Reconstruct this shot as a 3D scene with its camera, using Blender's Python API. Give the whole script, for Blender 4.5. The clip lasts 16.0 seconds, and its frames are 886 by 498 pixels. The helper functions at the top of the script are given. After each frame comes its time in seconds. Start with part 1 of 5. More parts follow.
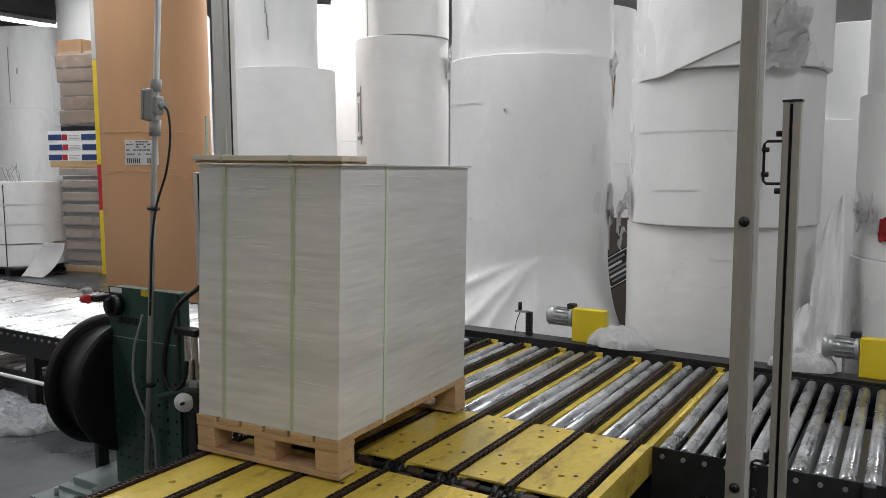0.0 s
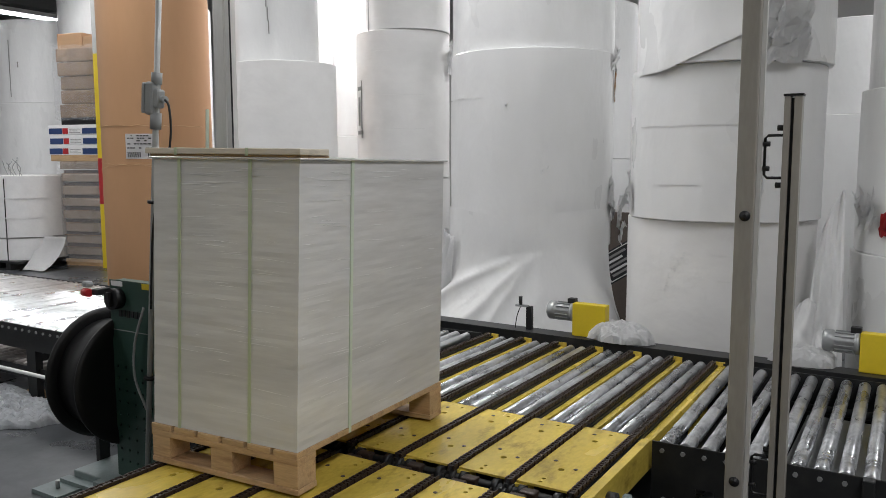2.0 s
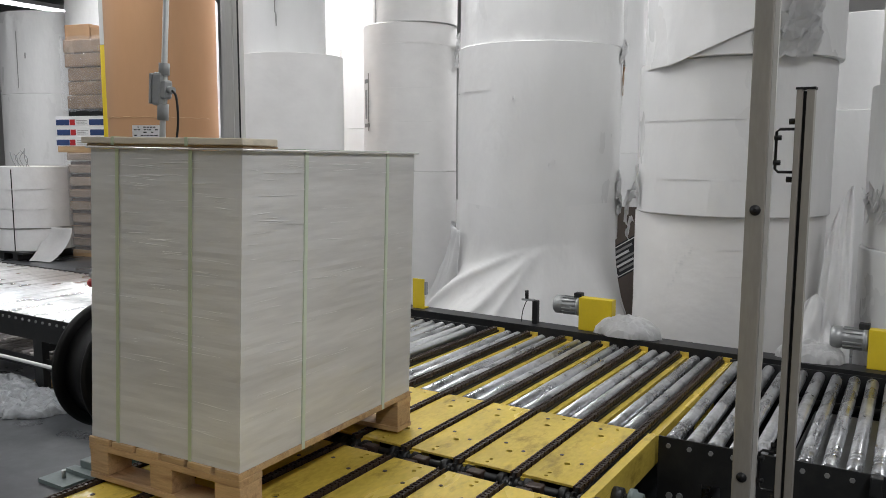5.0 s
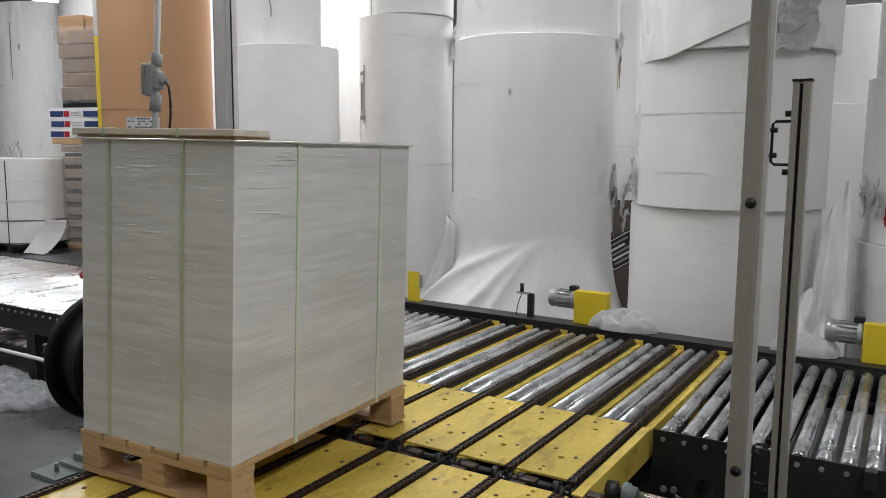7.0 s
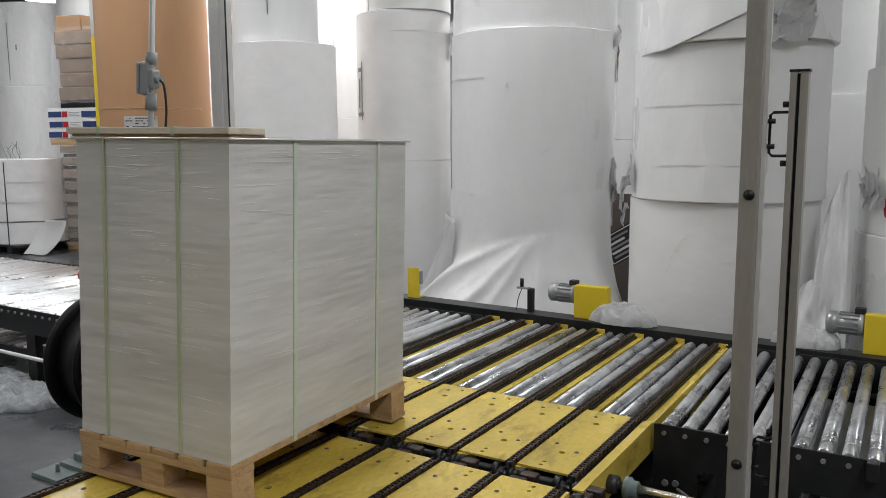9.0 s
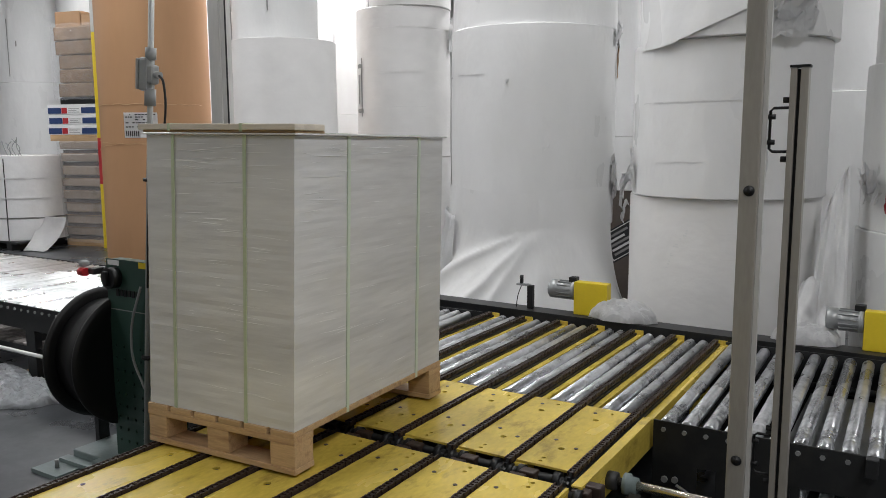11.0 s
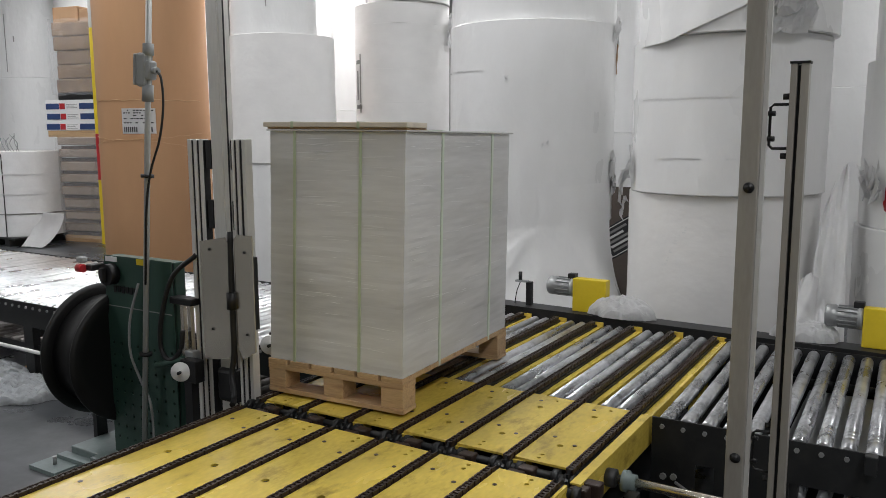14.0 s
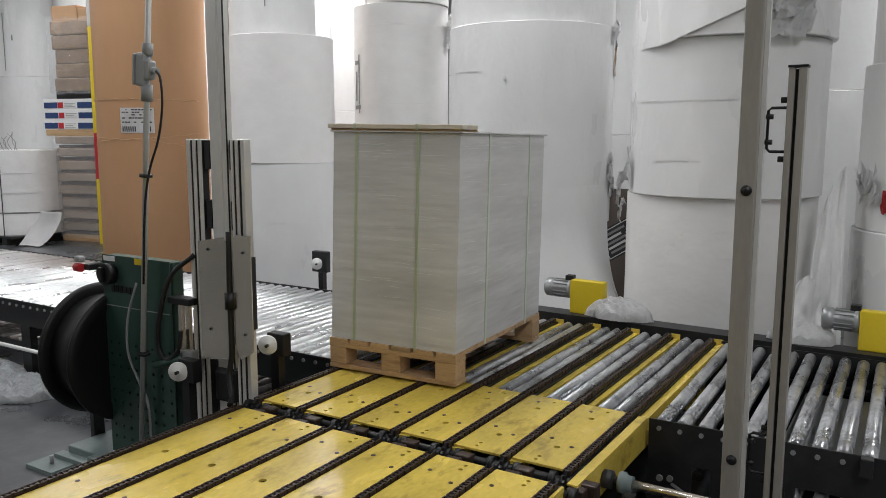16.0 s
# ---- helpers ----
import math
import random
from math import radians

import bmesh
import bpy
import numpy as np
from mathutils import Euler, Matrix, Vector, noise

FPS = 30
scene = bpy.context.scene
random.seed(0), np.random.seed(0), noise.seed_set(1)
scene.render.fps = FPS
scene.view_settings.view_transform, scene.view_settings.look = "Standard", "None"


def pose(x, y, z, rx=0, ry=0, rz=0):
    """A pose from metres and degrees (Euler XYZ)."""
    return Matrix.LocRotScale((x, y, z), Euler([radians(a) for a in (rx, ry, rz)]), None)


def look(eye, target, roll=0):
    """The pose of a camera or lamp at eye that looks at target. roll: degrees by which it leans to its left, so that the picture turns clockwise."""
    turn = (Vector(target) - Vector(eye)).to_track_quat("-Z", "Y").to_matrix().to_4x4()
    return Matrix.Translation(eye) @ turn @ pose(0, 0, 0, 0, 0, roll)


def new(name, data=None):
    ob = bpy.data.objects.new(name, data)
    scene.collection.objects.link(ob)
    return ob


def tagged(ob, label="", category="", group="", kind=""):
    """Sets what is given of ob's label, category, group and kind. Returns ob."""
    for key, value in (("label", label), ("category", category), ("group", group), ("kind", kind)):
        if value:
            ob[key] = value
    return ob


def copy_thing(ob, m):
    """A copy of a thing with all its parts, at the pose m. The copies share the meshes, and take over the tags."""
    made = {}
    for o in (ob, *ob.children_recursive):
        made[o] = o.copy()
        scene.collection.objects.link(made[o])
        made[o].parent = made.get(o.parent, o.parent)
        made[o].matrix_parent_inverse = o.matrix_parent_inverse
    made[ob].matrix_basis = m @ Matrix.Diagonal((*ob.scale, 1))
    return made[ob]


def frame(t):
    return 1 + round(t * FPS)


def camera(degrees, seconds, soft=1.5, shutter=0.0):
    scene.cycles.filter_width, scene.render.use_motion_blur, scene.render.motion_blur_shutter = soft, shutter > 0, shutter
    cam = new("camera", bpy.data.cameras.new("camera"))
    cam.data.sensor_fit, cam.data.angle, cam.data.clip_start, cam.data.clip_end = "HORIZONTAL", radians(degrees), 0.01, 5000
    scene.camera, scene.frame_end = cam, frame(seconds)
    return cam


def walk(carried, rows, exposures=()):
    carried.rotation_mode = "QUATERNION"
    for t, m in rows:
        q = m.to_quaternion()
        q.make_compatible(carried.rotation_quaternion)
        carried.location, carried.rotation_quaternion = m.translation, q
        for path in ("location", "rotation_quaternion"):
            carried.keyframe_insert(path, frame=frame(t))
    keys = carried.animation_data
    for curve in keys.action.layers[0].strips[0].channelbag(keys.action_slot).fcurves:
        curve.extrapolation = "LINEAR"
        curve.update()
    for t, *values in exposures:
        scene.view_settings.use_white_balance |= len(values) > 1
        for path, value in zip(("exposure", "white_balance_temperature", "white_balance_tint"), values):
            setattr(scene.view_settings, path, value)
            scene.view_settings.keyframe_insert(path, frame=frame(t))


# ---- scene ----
cam = camera(58.0, 16.0, 0.7)
PATH = [
    (0, (2.337, -2.253, 1.606), (1.302, -0.555, 1.395), -0.2),
    (0.5, (2.334, -2.258, 1.603), (1.296, -0.561, 1.39), -0.1),
    (1, (2.338, -2.261, 1.603), (1.309, -0.559, 1.387), -0.1),
    (1.5, (2.337, -2.256, 1.602), (1.303, -0.557, 1.384), -0.2),
    (2, (2.338, -2.253, 1.603), (1.302, -0.557, 1.379), -0.1),
    (2.5, (2.334, -2.256, 1.602), (1.292, -0.563, 1.383), 0.0),
    (3, (2.33, -2.259, 1.602), (1.29, -0.566, 1.383), 0.1),
    (3.5, (2.33, -2.255, 1.602), (1.285, -0.565, 1.378), 0.2),
    (4, (2.329, -2.251, 1.6), (1.286, -0.56, 1.372), 0.4),
    (6.3, (2.327, -2.235, 1.594), (1.274, -0.554, 1.342), 0.1),
    (6.5, (2.328, -2.222, 1.593), (1.275, -0.54, 1.344), 0.2),
    (7, (2.325, -2.23, 1.594), (1.288, -0.54, 1.338), 0.4),
    (7.5, (2.327, -2.23, 1.596), (1.289, -0.54, 1.344), 0.1),
    (8, (2.33, -2.221, 1.593), (1.29, -0.531, 1.337), -0.2),
    (8.5, (2.33, -2.217, 1.593), (1.288, -0.53, 1.333), -0.3),
    (9, (2.328, -2.215, 1.592), (1.289, -0.526, 1.326), -0.3),
    (11.5, (2.328, -2.211, 1.588), (1.29, -0.523, 1.314), -0.2),
    (12, (2.329, -2.212, 1.59), (1.292, -0.523, 1.32), -0.1),
    (12.5, (2.331, -2.21, 1.591), (1.289, -0.523, 1.325), -0.2),
    (13, (2.331, -2.204, 1.59), (1.294, -0.515, 1.323), -0.3),
    (13.5, (2.327, -2.202, 1.589), (1.29, -0.515, 1.313), -0.3),
    (14, (2.324, -2.204, 1.589), (1.289, -0.516, 1.306), -0.2),
    (14.5, (2.323, -2.204, 1.589), (1.289, -0.515, 1.305), -0.2),
    (15, (2.323, -2.205, 1.589), (1.293, -0.515, 1.308), 0.0),
    (15.5, (2.325, -2.209, 1.591), (1.295, -0.518, 1.312), 0.2),
    (16, (2.325, -2.209, 1.591), (1.295, -0.518, 1.31), 0.1),
]
walk(cam, [(t, look(eye, target, roll)) for t, eye, target, roll in PATH])

DECK = 0.5          # height of the chain deck
PITCH = 0.23        # spacing of the chains
CHAINS = [PITCH * i for i in range(7)]

# ---- light ----
world = bpy.data.worlds.new("hall_air")
world.use_nodes = True
world.node_tree.nodes["Background"].inputs[0].default_value = (0.8, 0.9, 1.0, 1)
world.node_tree.nodes["Background"].inputs[1].default_value = 0.012
scene.world = world
scene.view_settings.exposure = 0.0
# the far-left lamp is known; most others are unseen, added for brightness
LAMPS = [(x, 1.5) for x in (-16.5, -12.5, -8.5, -4.5, -0.5)] + [(3.9, -0.6)] + [(-8.5, 5.3), (-4.5, 5.3), (-1.6, 7.0), (3.9, 5.3), (-9.0, -6.5), (-4.4, -3.6), (4.4, -3.6), (-15.7, 9.0)]
LAMP_Z = 4.95
LAMP_POWER = 79


def lamp_lights():
    for x, y in LAMPS:
        data = bpy.data.lights.new("ceiling_tube_light", "AREA")
        data.shape, data.size, data.size_y = "RECTANGLE", 2.3, 0.3
        # lamps over the rear rolls get extra power to brighten those rolls
        data.energy, data.color = LAMP_POWER * (2.3 if y > 4 and x > -7 else 1.0), (0.98, 0.98, 0.995)
        new("ceiling_tube_light", data).matrix_world = pose(x, y, LAMP_Z - 0.13, 0, 0, 90)


lamp_lights()


# ---- materials ----
def mat(name, base, rough=0.5, metal=0.0, var=0.15, scale=3.0, fine=60.0, bump=0.1, stretch=(1, 1, 1), dirt=None, dirt_amount=0.5,
        dirt_scale=6.0, dirt_from=0.5, rand=0.0, coat=0.0, dist=0.002):
    """A surface with broad and fine variation, bump and optional stains, in metres of the object's own space."""
    m = bpy.data.materials.new(name)
    m.use_nodes = True
    nt = m.node_tree
    N, L = nt.nodes, nt.links
    b = N["Principled BSDF"]
    co = N.new("ShaderNodeTexCoord")
    mp = N.new("ShaderNodeMapping")
    mp.inputs["Scale"].default_value = stretch
    L.new(co.outputs["Object"], mp.inputs["Vector"])
    info = N.new("ShaderNodeObjectInfo")
    shift = N.new("ShaderNodeVectorMath")
    shift.operation = "MULTIPLY_ADD"
    shift.inputs[1].default_value = (17, 31, 23)
    L.new(info.outputs["Random"], shift.inputs[0])
    L.new(mp.outputs[0], shift.inputs[2])
    big, small = N.new("ShaderNodeTexNoise"), N.new("ShaderNodeTexNoise")
    big.inputs["Scale"].default_value, big.inputs["Detail"].default_value = scale, 4
    small.inputs["Scale"].default_value, small.inputs["Detail"].default_value = fine, 3
    for n in (big, small):
        L.new(shift.outputs[0], n.inputs["Vector"])
    mix = N.new("ShaderNodeMath")
    mix.operation = "MULTIPLY_ADD"
    mix.inputs[1].default_value = 0.4
    L.new(small.outputs["Fac"], mix.inputs[0])
    L.new(big.outputs["Fac"], mix.inputs[2])
    mr = N.new("ShaderNodeMapRange")
    mr.inputs["From Min"].default_value, mr.inputs["From Max"].default_value = 0.4, 1.0
    mr.inputs["To Min"].default_value, mr.inputs["To Max"].default_value = 1 - var, 1 + var
    L.new(mix.outputs[0], mr.inputs["Value"])
    tone = N.new("ShaderNodeHueSaturation")
    tone.inputs["Color"].default_value = (*base, 1)
    if rand:
        extra = N.new("ShaderNodeMath")
        extra.operation = "MULTIPLY_ADD"
        extra.inputs[1].default_value = rand
        L.new(info.outputs["Random"], extra.inputs[0])
        L.new(mr.outputs[0], extra.inputs[2])
        L.new(extra.outputs[0], tone.inputs["Value"])
    else:
        L.new(mr.outputs[0], tone.inputs["Value"])
    colour = tone.outputs[0]
    if dirt:
        st = N.new("ShaderNodeTexNoise")
        st.inputs["Scale"].default_value, st.inputs["Detail"].default_value, st.inputs["Roughness"].default_value = dirt_scale, 6, 0.65
        L.new(shift.outputs[0], st.inputs["Vector"])
        ramp = N.new("ShaderNodeMapRange")
        ramp.inputs["From Min"].default_value, ramp.inputs["From Max"].default_value = dirt_from, dirt_from + 0.22
        ramp.inputs["To Max"].default_value = dirt_amount
        L.new(st.outputs["Fac"], ramp.inputs["Value"])
        dm = N.new("ShaderNodeMix")
        dm.data_type = "RGBA"
        dm.inputs["B"].default_value = (*dirt, 1)
        L.new(ramp.outputs[0], dm.inputs["Factor"])
        L.new(colour, dm.inputs["A"])
        colour = dm.outputs["Result"]
    L.new(colour, b.inputs["Base Color"])
    rr = N.new("ShaderNodeMapRange")
    rr.inputs["To Min"].default_value, rr.inputs["To Max"].default_value = max(0.03, rough - 0.12), min(1, rough + 0.12)
    L.new(big.outputs["Fac"], rr.inputs["Value"])
    L.new(rr.outputs[0], b.inputs["Roughness"])
    b.inputs["Metallic"].default_value = metal
    b.inputs["Coat Weight"].default_value = coat
    if bump:
        bp = N.new("ShaderNodeBump")
        bp.inputs["Strength"].default_value, bp.inputs["Distance"].default_value = bump, dist
        L.new(mix.outputs[0], bp.inputs["Height"])
        L.new(bp.outputs[0], b.inputs["Normal"])
    return m


def glow(name, colour, strength):
    m = bpy.data.materials.new(name)
    m.use_nodes = True
    b = m.node_tree.nodes["Principled BSDF"]
    b.inputs["Emission Color"].default_value = (*colour, 1)
    b.inputs["Emission Strength"].default_value = strength
    return m


M = dict(
    concrete=mat("concrete", (0.045, 0.049, 0.054), 0.3, var=0.45, scale=2.2, fine=26, bump=0.12, dirt=(0.13, 0.135, 0.14), dirt_amount=0.55, dirt_scale=3.2, dirt_from=0.46),
    wall=mat("bounce_wall", (0.62, 0.62, 0.61), 0.7, var=0.08, scale=0.5),
    ceiling=mat("ceiling_metal", (0.3, 0.3, 0.29), 0.6, var=0.15, scale=0.5),
    girder=mat("grey_steel", (0.2, 0.21, 0.21), 0.55, var=0.2),
    yellow=mat("yellow_paint", (0.66, 0.49, 0.085), 0.25, var=0.3, scale=4.5, fine=70, bump=0.1, stretch=(1, 0.45, 1), dirt=(0.1, 0.062, 0.02), dirt_amount=0.8, dirt_scale=11, dirt_from=0.56, rand=0.12),
    yellow_clean=mat("bright_yellow_paint", (0.74, 0.55, 0.02), 0.45, var=0.08, bump=0.05),
    chain=mat("oily_chain_steel", (0.042, 0.026, 0.02), 0.45, 0.2, var=0.35, fine=120, bump=0.1),
    dark=mat("charcoal_painted_steel", (0.014, 0.015, 0.016), 0.45, var=0.3, bump=0.1, dirt=(0.06, 0.055, 0.05), dirt_amount=0.3),
    black=mat("black_plastic", (0.006, 0.006, 0.007), 0.5, var=0.3, bump=0.05),
    reel=mat("black_reel_plastic", (0.002, 0.002, 0.002), 0.55, var=0.3, bump=0.05),
    zinc=mat("zinc_roller_steel", (0.58, 0.59, 0.61), 0.29, 0.85, var=0.45, scale=9, fine=60, bump=0.0, stretch=(1, 0.55, 1), dirt=(0.04, 0.04, 0.042), dirt_amount=0.82, dirt_scale=12, dirt_from=0.53, rand=0.15),
    zinc_light=mat("bright_roller_steel", (0.64, 0.65, 0.66), 0.3, 0.8, var=0.3, scale=5, fine=60, bump=0.03, stretch=(1, 0.4, 1), dirt=(0.08, 0.08, 0.08), dirt_amount=0.85, dirt_scale=7, dirt_from=0.55, rand=0.25),
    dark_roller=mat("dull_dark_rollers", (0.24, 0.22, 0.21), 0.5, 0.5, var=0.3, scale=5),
    alu=mat("aluminium_extrusion", (0.68, 0.67, 0.64), 0.33, 0.3, var=0.12, scale=4, fine=120, bump=0.05, stretch=(1, 1, 0.15)),
    steel=mat("brushed_stainless", (0.74, 0.68, 0.58), 0.24, 0.95, var=0.15, scale=5, fine=160, bump=0.05, stretch=(1, 1, 0.12)),
    post=mat("galvanised_post", (0.34, 0.32, 0.285), 0.33, 0.25, var=0.2, scale=4, fine=110, bump=0.05, stretch=(1, 1, 0.2), dirt=(0.3, 0.28, 0.25), dirt_amount=0.3),
    green=mat("green_machine_paint", (0.028, 0.068, 0.052), 0.42, var=0.14, bump=0.08),
    greybase=mat("grey_green_paint", (0.2, 0.25, 0.245), 0.5, var=0.2, dirt=(0.12, 0.12, 0.12), dirt_amount=0.4),
    brown=mat("kraft_paper", (0.43, 0.24, 0.12), 0.62, var=0.06, scale=1.2, fine=18, bump=0.08, stretch=(1, 1, 0.3), dist=0.004),
    paper=mat("white_roll_wrap", (0.79, 0.79, 0.785), 0.3, var=0.04, scale=2.2, fine=7, bump=0.75, stretch=(1, 1, 0.5), dist=0.03, coat=0.12),
    paper_warm=mat("off_white_roll_wrap", (0.82, 0.81, 0.795), 0.36, var=0.05, scale=2.0, fine=8, bump=0.4, stretch=(0.8, 0.8, 1.2), dist=0.018),
    torn=mat("torn_white_wrap", (0.8, 0.8, 0.8), 0.4, var=0.06, scale=6, fine=30, bump=0.4, dist=0.008),
    edge=mat("roll_end_paper", (0.72, 0.72, 0.7), 0.8, var=0.1, scale=20),
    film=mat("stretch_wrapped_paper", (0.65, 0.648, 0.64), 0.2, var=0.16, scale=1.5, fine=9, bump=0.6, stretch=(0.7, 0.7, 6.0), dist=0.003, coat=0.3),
    gloss=mat("film_fold_highlight", (0.76, 0.76, 0.755), 0.2, var=0.05, bump=0.05),
    strap=mat("green_strap", (0.46, 0.53, 0.36), 0.35, var=0.1),
    strap_faint=mat("green_strap_under_film", (0.58, 0.65, 0.54), 0.35, var=0.1),
    pine=mat("raw_pine", (0.52, 0.35, 0.19), 0.6, var=0.35, scale=6, fine=60, bump=0.3, stretch=(0.4, 4, 4), dirt=(0.2, 0.1, 0.045), dirt_amount=0.75, dirt_scale=6, dirt_from=0.48, rand=0.25),
    greywood=mat("weathered_board", (0.64, 0.58, 0.48), 0.7, var=0.2, scale=4, fine=60, bump=0.2, stretch=(0.35, 4, 4)),
    card=mat("brown_cardboard", (0.36, 0.22, 0.12), 0.7, var=0.15, rand=0.15),
    shade_card=mat("gap_shade_card", (0.13, 0.105, 0.09), 0.7, var=0.2),
    cardfilm=mat("film_wrapped_cartons", (0.25, 0.165, 0.1), 0.25, var=0.25, scale=5, fine=30, bump=0.6, dist=0.012, rand=0.15),
    white=mat("white_label", (0.82, 0.82, 0.82), 0.5, var=0.03, bump=0),
    ink=mat("black_print", (0.03, 0.03, 0.035), 0.6, var=0.1, bump=0),
    greyink=mat("grey_tape", (0.33, 0.33, 0.32), 0.6, var=0.15, bump=0.1),
    blue=mat("blue_carton_print", (0.02, 0.05, 0.16), 0.5, var=0.1),
    red=mat("red_paint", (0.45, 0.02, 0.025), 0.45, var=0.1),
    motor=mat("grey_motor_casting", (0.36, 0.37, 0.37), 0.4, 0.5, var=0.15),
    plastic=mat("white_plastic", (0.78, 0.78, 0.77), 0.35, var=0.05),
    grey=mat("grey_plastic", (0.3, 0.31, 0.31), 0.5, var=0.1),
    pipe=mat("galvanised_conduit", (0.5, 0.51, 0.5), 0.4, 0.35, var=0.12),
    pack=mat("film_wrapped_board", (0.27, 0.21, 0.16), 0.3, var=0.25, scale=5, fine=30, bump=0.5, dist=0.01, rand=0.25),
    # dark tone that puts shade into the gaps between board packs
    gap=mat("pack_gap_shade", (0.075, 0.055, 0.045), 0.6, var=0.3),
    trash=mat("crumpled_film", (0.62, 0.64, 0.66), 0.25, var=0.2, scale=12, fine=40, bump=0.6, dist=0.01),
    tube=glow("lamp_diffuser", (0.93, 0.97, 1.0), 9.0),
)


def clear_film():
    """Thin glossy stretch film that lets most of what lies behind it show."""
    m = mat("clear_stretch_film", (0.85, 0.87, 0.9), 0.14, var=0.03, scale=4, fine=12, bump=0.35, dist=0.012)
    m.node_tree.nodes["Principled BSDF"].inputs["Alpha"].default_value = 0.16
    return m


M["clear"] = clear_film()


# ---- mesh helpers ----
def mesh_box(bm, x0, x1, y0, y1, z0, z1, bevel=0.0, m=None):
    vs = [Vector((x, y, z)) for z in (z0, z1) for y in (y0, y1) for x in (x0, x1)]
    if m is not None:
        vs = [m @ v for v in vs]
    vs = [bm.verts.new(v) for v in vs]
    fs = [bm.faces.new([vs[i] for i in f]) for f in ((0, 2, 3, 1), (4, 5, 7, 6), (0, 1, 5, 4), (2, 6, 7, 3), (0, 4, 6, 2), (1, 3, 7, 5))]
    if bevel:
        es = list({e for f in fs for e in f.edges})
        bmesh.ops.bevel(bm, geom=es, offset=bevel, segments=2, affect="EDGES", profile=0.5)


def mesh_tube(bm, p0, p1, r, seg=14, r1=None, caps=True, smooth=True):
    p0, p1 = Vector(p0), Vector(p1)
    r1 = r if r1 is None else r1
    q = (p1 - p0).to_track_quat("Z", "Y")
    rings = []
    for p, rad in ((p0, r), (p1, r1)):
        rings.append([bm.verts.new(p + q @ Vector((rad * math.cos(2 * math.pi * k / seg), rad * math.sin(2 * math.pi * k / seg), 0))) for k in range(seg)])
    for k in range(seg):
        f = bm.faces.new((rings[0][k], rings[0][(k + 1) % seg], rings[1][(k + 1) % seg], rings[1][k]))
        f.smooth = smooth
    if caps:
        bm.faces.new(rings[0][::-1])
        bm.faces.new(rings[1])


def mesh_lathe(bm, profile, seg=48, m=None, smooth=True):
    """Turns (radius, height) pairs about z."""
    rings = []
    for r, z in profile:
        ring = [Vector((r * math.cos(2 * math.pi * k / seg), r * math.sin(2 * math.pi * k / seg), z)) for k in range(seg)]
        rings.append([bm.verts.new(m @ v if m is not None else v) for v in ring])
    for a, b in zip(rings, rings[1:]):
        for k in range(seg):
            bm.faces.new((a[k], a[(k + 1) % seg], b[(k + 1) % seg], b[k])).smooth = smooth
    if profile[0][0] > 0:
        bm.faces.new(rings[0][::-1])
    if profile[-1][0] > 0:
        bm.faces.new(rings[-1])


def mesh_wire(bm, pts, r, seg=8):
    """A smooth round bar along points."""
    pts = [Vector(p) for p in pts]
    rings = []
    for i, p in enumerate(pts):
        d = (pts[min(i + 1, len(pts) - 1)] - pts[max(i - 1, 0)]).normalized()
        a = d.cross(Vector((0.31, 0.17, 0.93))).normalized()
        b = d.cross(a)
        rings.append([bm.verts.new(p + r * (a * math.cos(2 * math.pi * k / seg) + b * math.sin(2 * math.pi * k / seg))) for k in range(seg)])
    for a, b in zip(rings, rings[1:]):
        for k in range(seg):
            bm.faces.new((a[k], a[(k + 1) % seg], b[(k + 1) % seg], b[k])).smooth = True
    bm.faces.new(rings[0][::-1])
    bm.faces.new(rings[-1])


def spline(pts, n=8):
    """Points of a smooth curve through pts."""
    pts = [Vector(p) for p in pts]
    ext = [2 * pts[0] - pts[1], *pts, 2 * pts[-1] - pts[-2]]
    out = []
    for i in range(len(pts) - 1):
        a, b, c, d = ext[i:i + 4]
        for k in range(n):
            u = k / n
            out.append(0.5 * (2 * b + (c - a) * u + (2 * a - 5 * b + 4 * c - d) * u * u + (3 * b - a - 3 * c + d) * u ** 3))
    return out + [pts[-1]]


def sheet(bm, fn, nu, nv, thick=0.0, smooth=True):
    """A grid surface from fn(u, v), with a second skin behind it where thick is given."""
    g = [[bm.verts.new(fn(i / nu, j / nv)) for j in range(nv + 1)] for i in range(nu + 1)]
    fs = [bm.faces.new((g[i][j], g[i + 1][j], g[i + 1][j + 1], g[i][j + 1])) for i in range(nu) for j in range(nv)]
    for f in fs:
        f.smooth = smooth
    if thick:
        bmesh.ops.solidify(bm, geom=fs, thickness=thick)


def finish(name, bm, material, parent=None, label=""):
    me = bpy.data.meshes.new(name)
    bmesh.ops.recalc_face_normals(bm, faces=bm.faces)
    bm.to_mesh(me)
    bm.free()
    for x in (material if isinstance(material, (list, tuple)) else [material]):
        me.materials.append(x)
    ob = new(name, me)
    if parent is not None:
        ob.parent = parent
    if label:
        ob["label"] = label
    return ob


def part(name, bm, material, parent, label=""):
    return finish(name, bm, material, parent, label)


def box_part(name, dims, material, parent, label="", bevel=0.0):
    bm = bmesh.new()
    mesh_box(bm, *dims, bevel=bevel)
    return finish(name, bm, material, parent, label)


def tube_part(name, p0, p1, r, material, parent, label="", seg=16):
    bm = bmesh.new()
    mesh_tube(bm, p0, p1, r, seg)
    return finish(name, bm, material, parent, label)


def thing(name, label, category, group="", at=None):
    ob = new(name)
    ob.empty_display_size = 0.1
    if at is not None:
        ob.matrix_world = at
    return tagged(ob, label, category, group)


def fbm(x, y, z, o=3):
    return noise.fractal(Vector((x, y, z)), 1.0, 2.0, o)


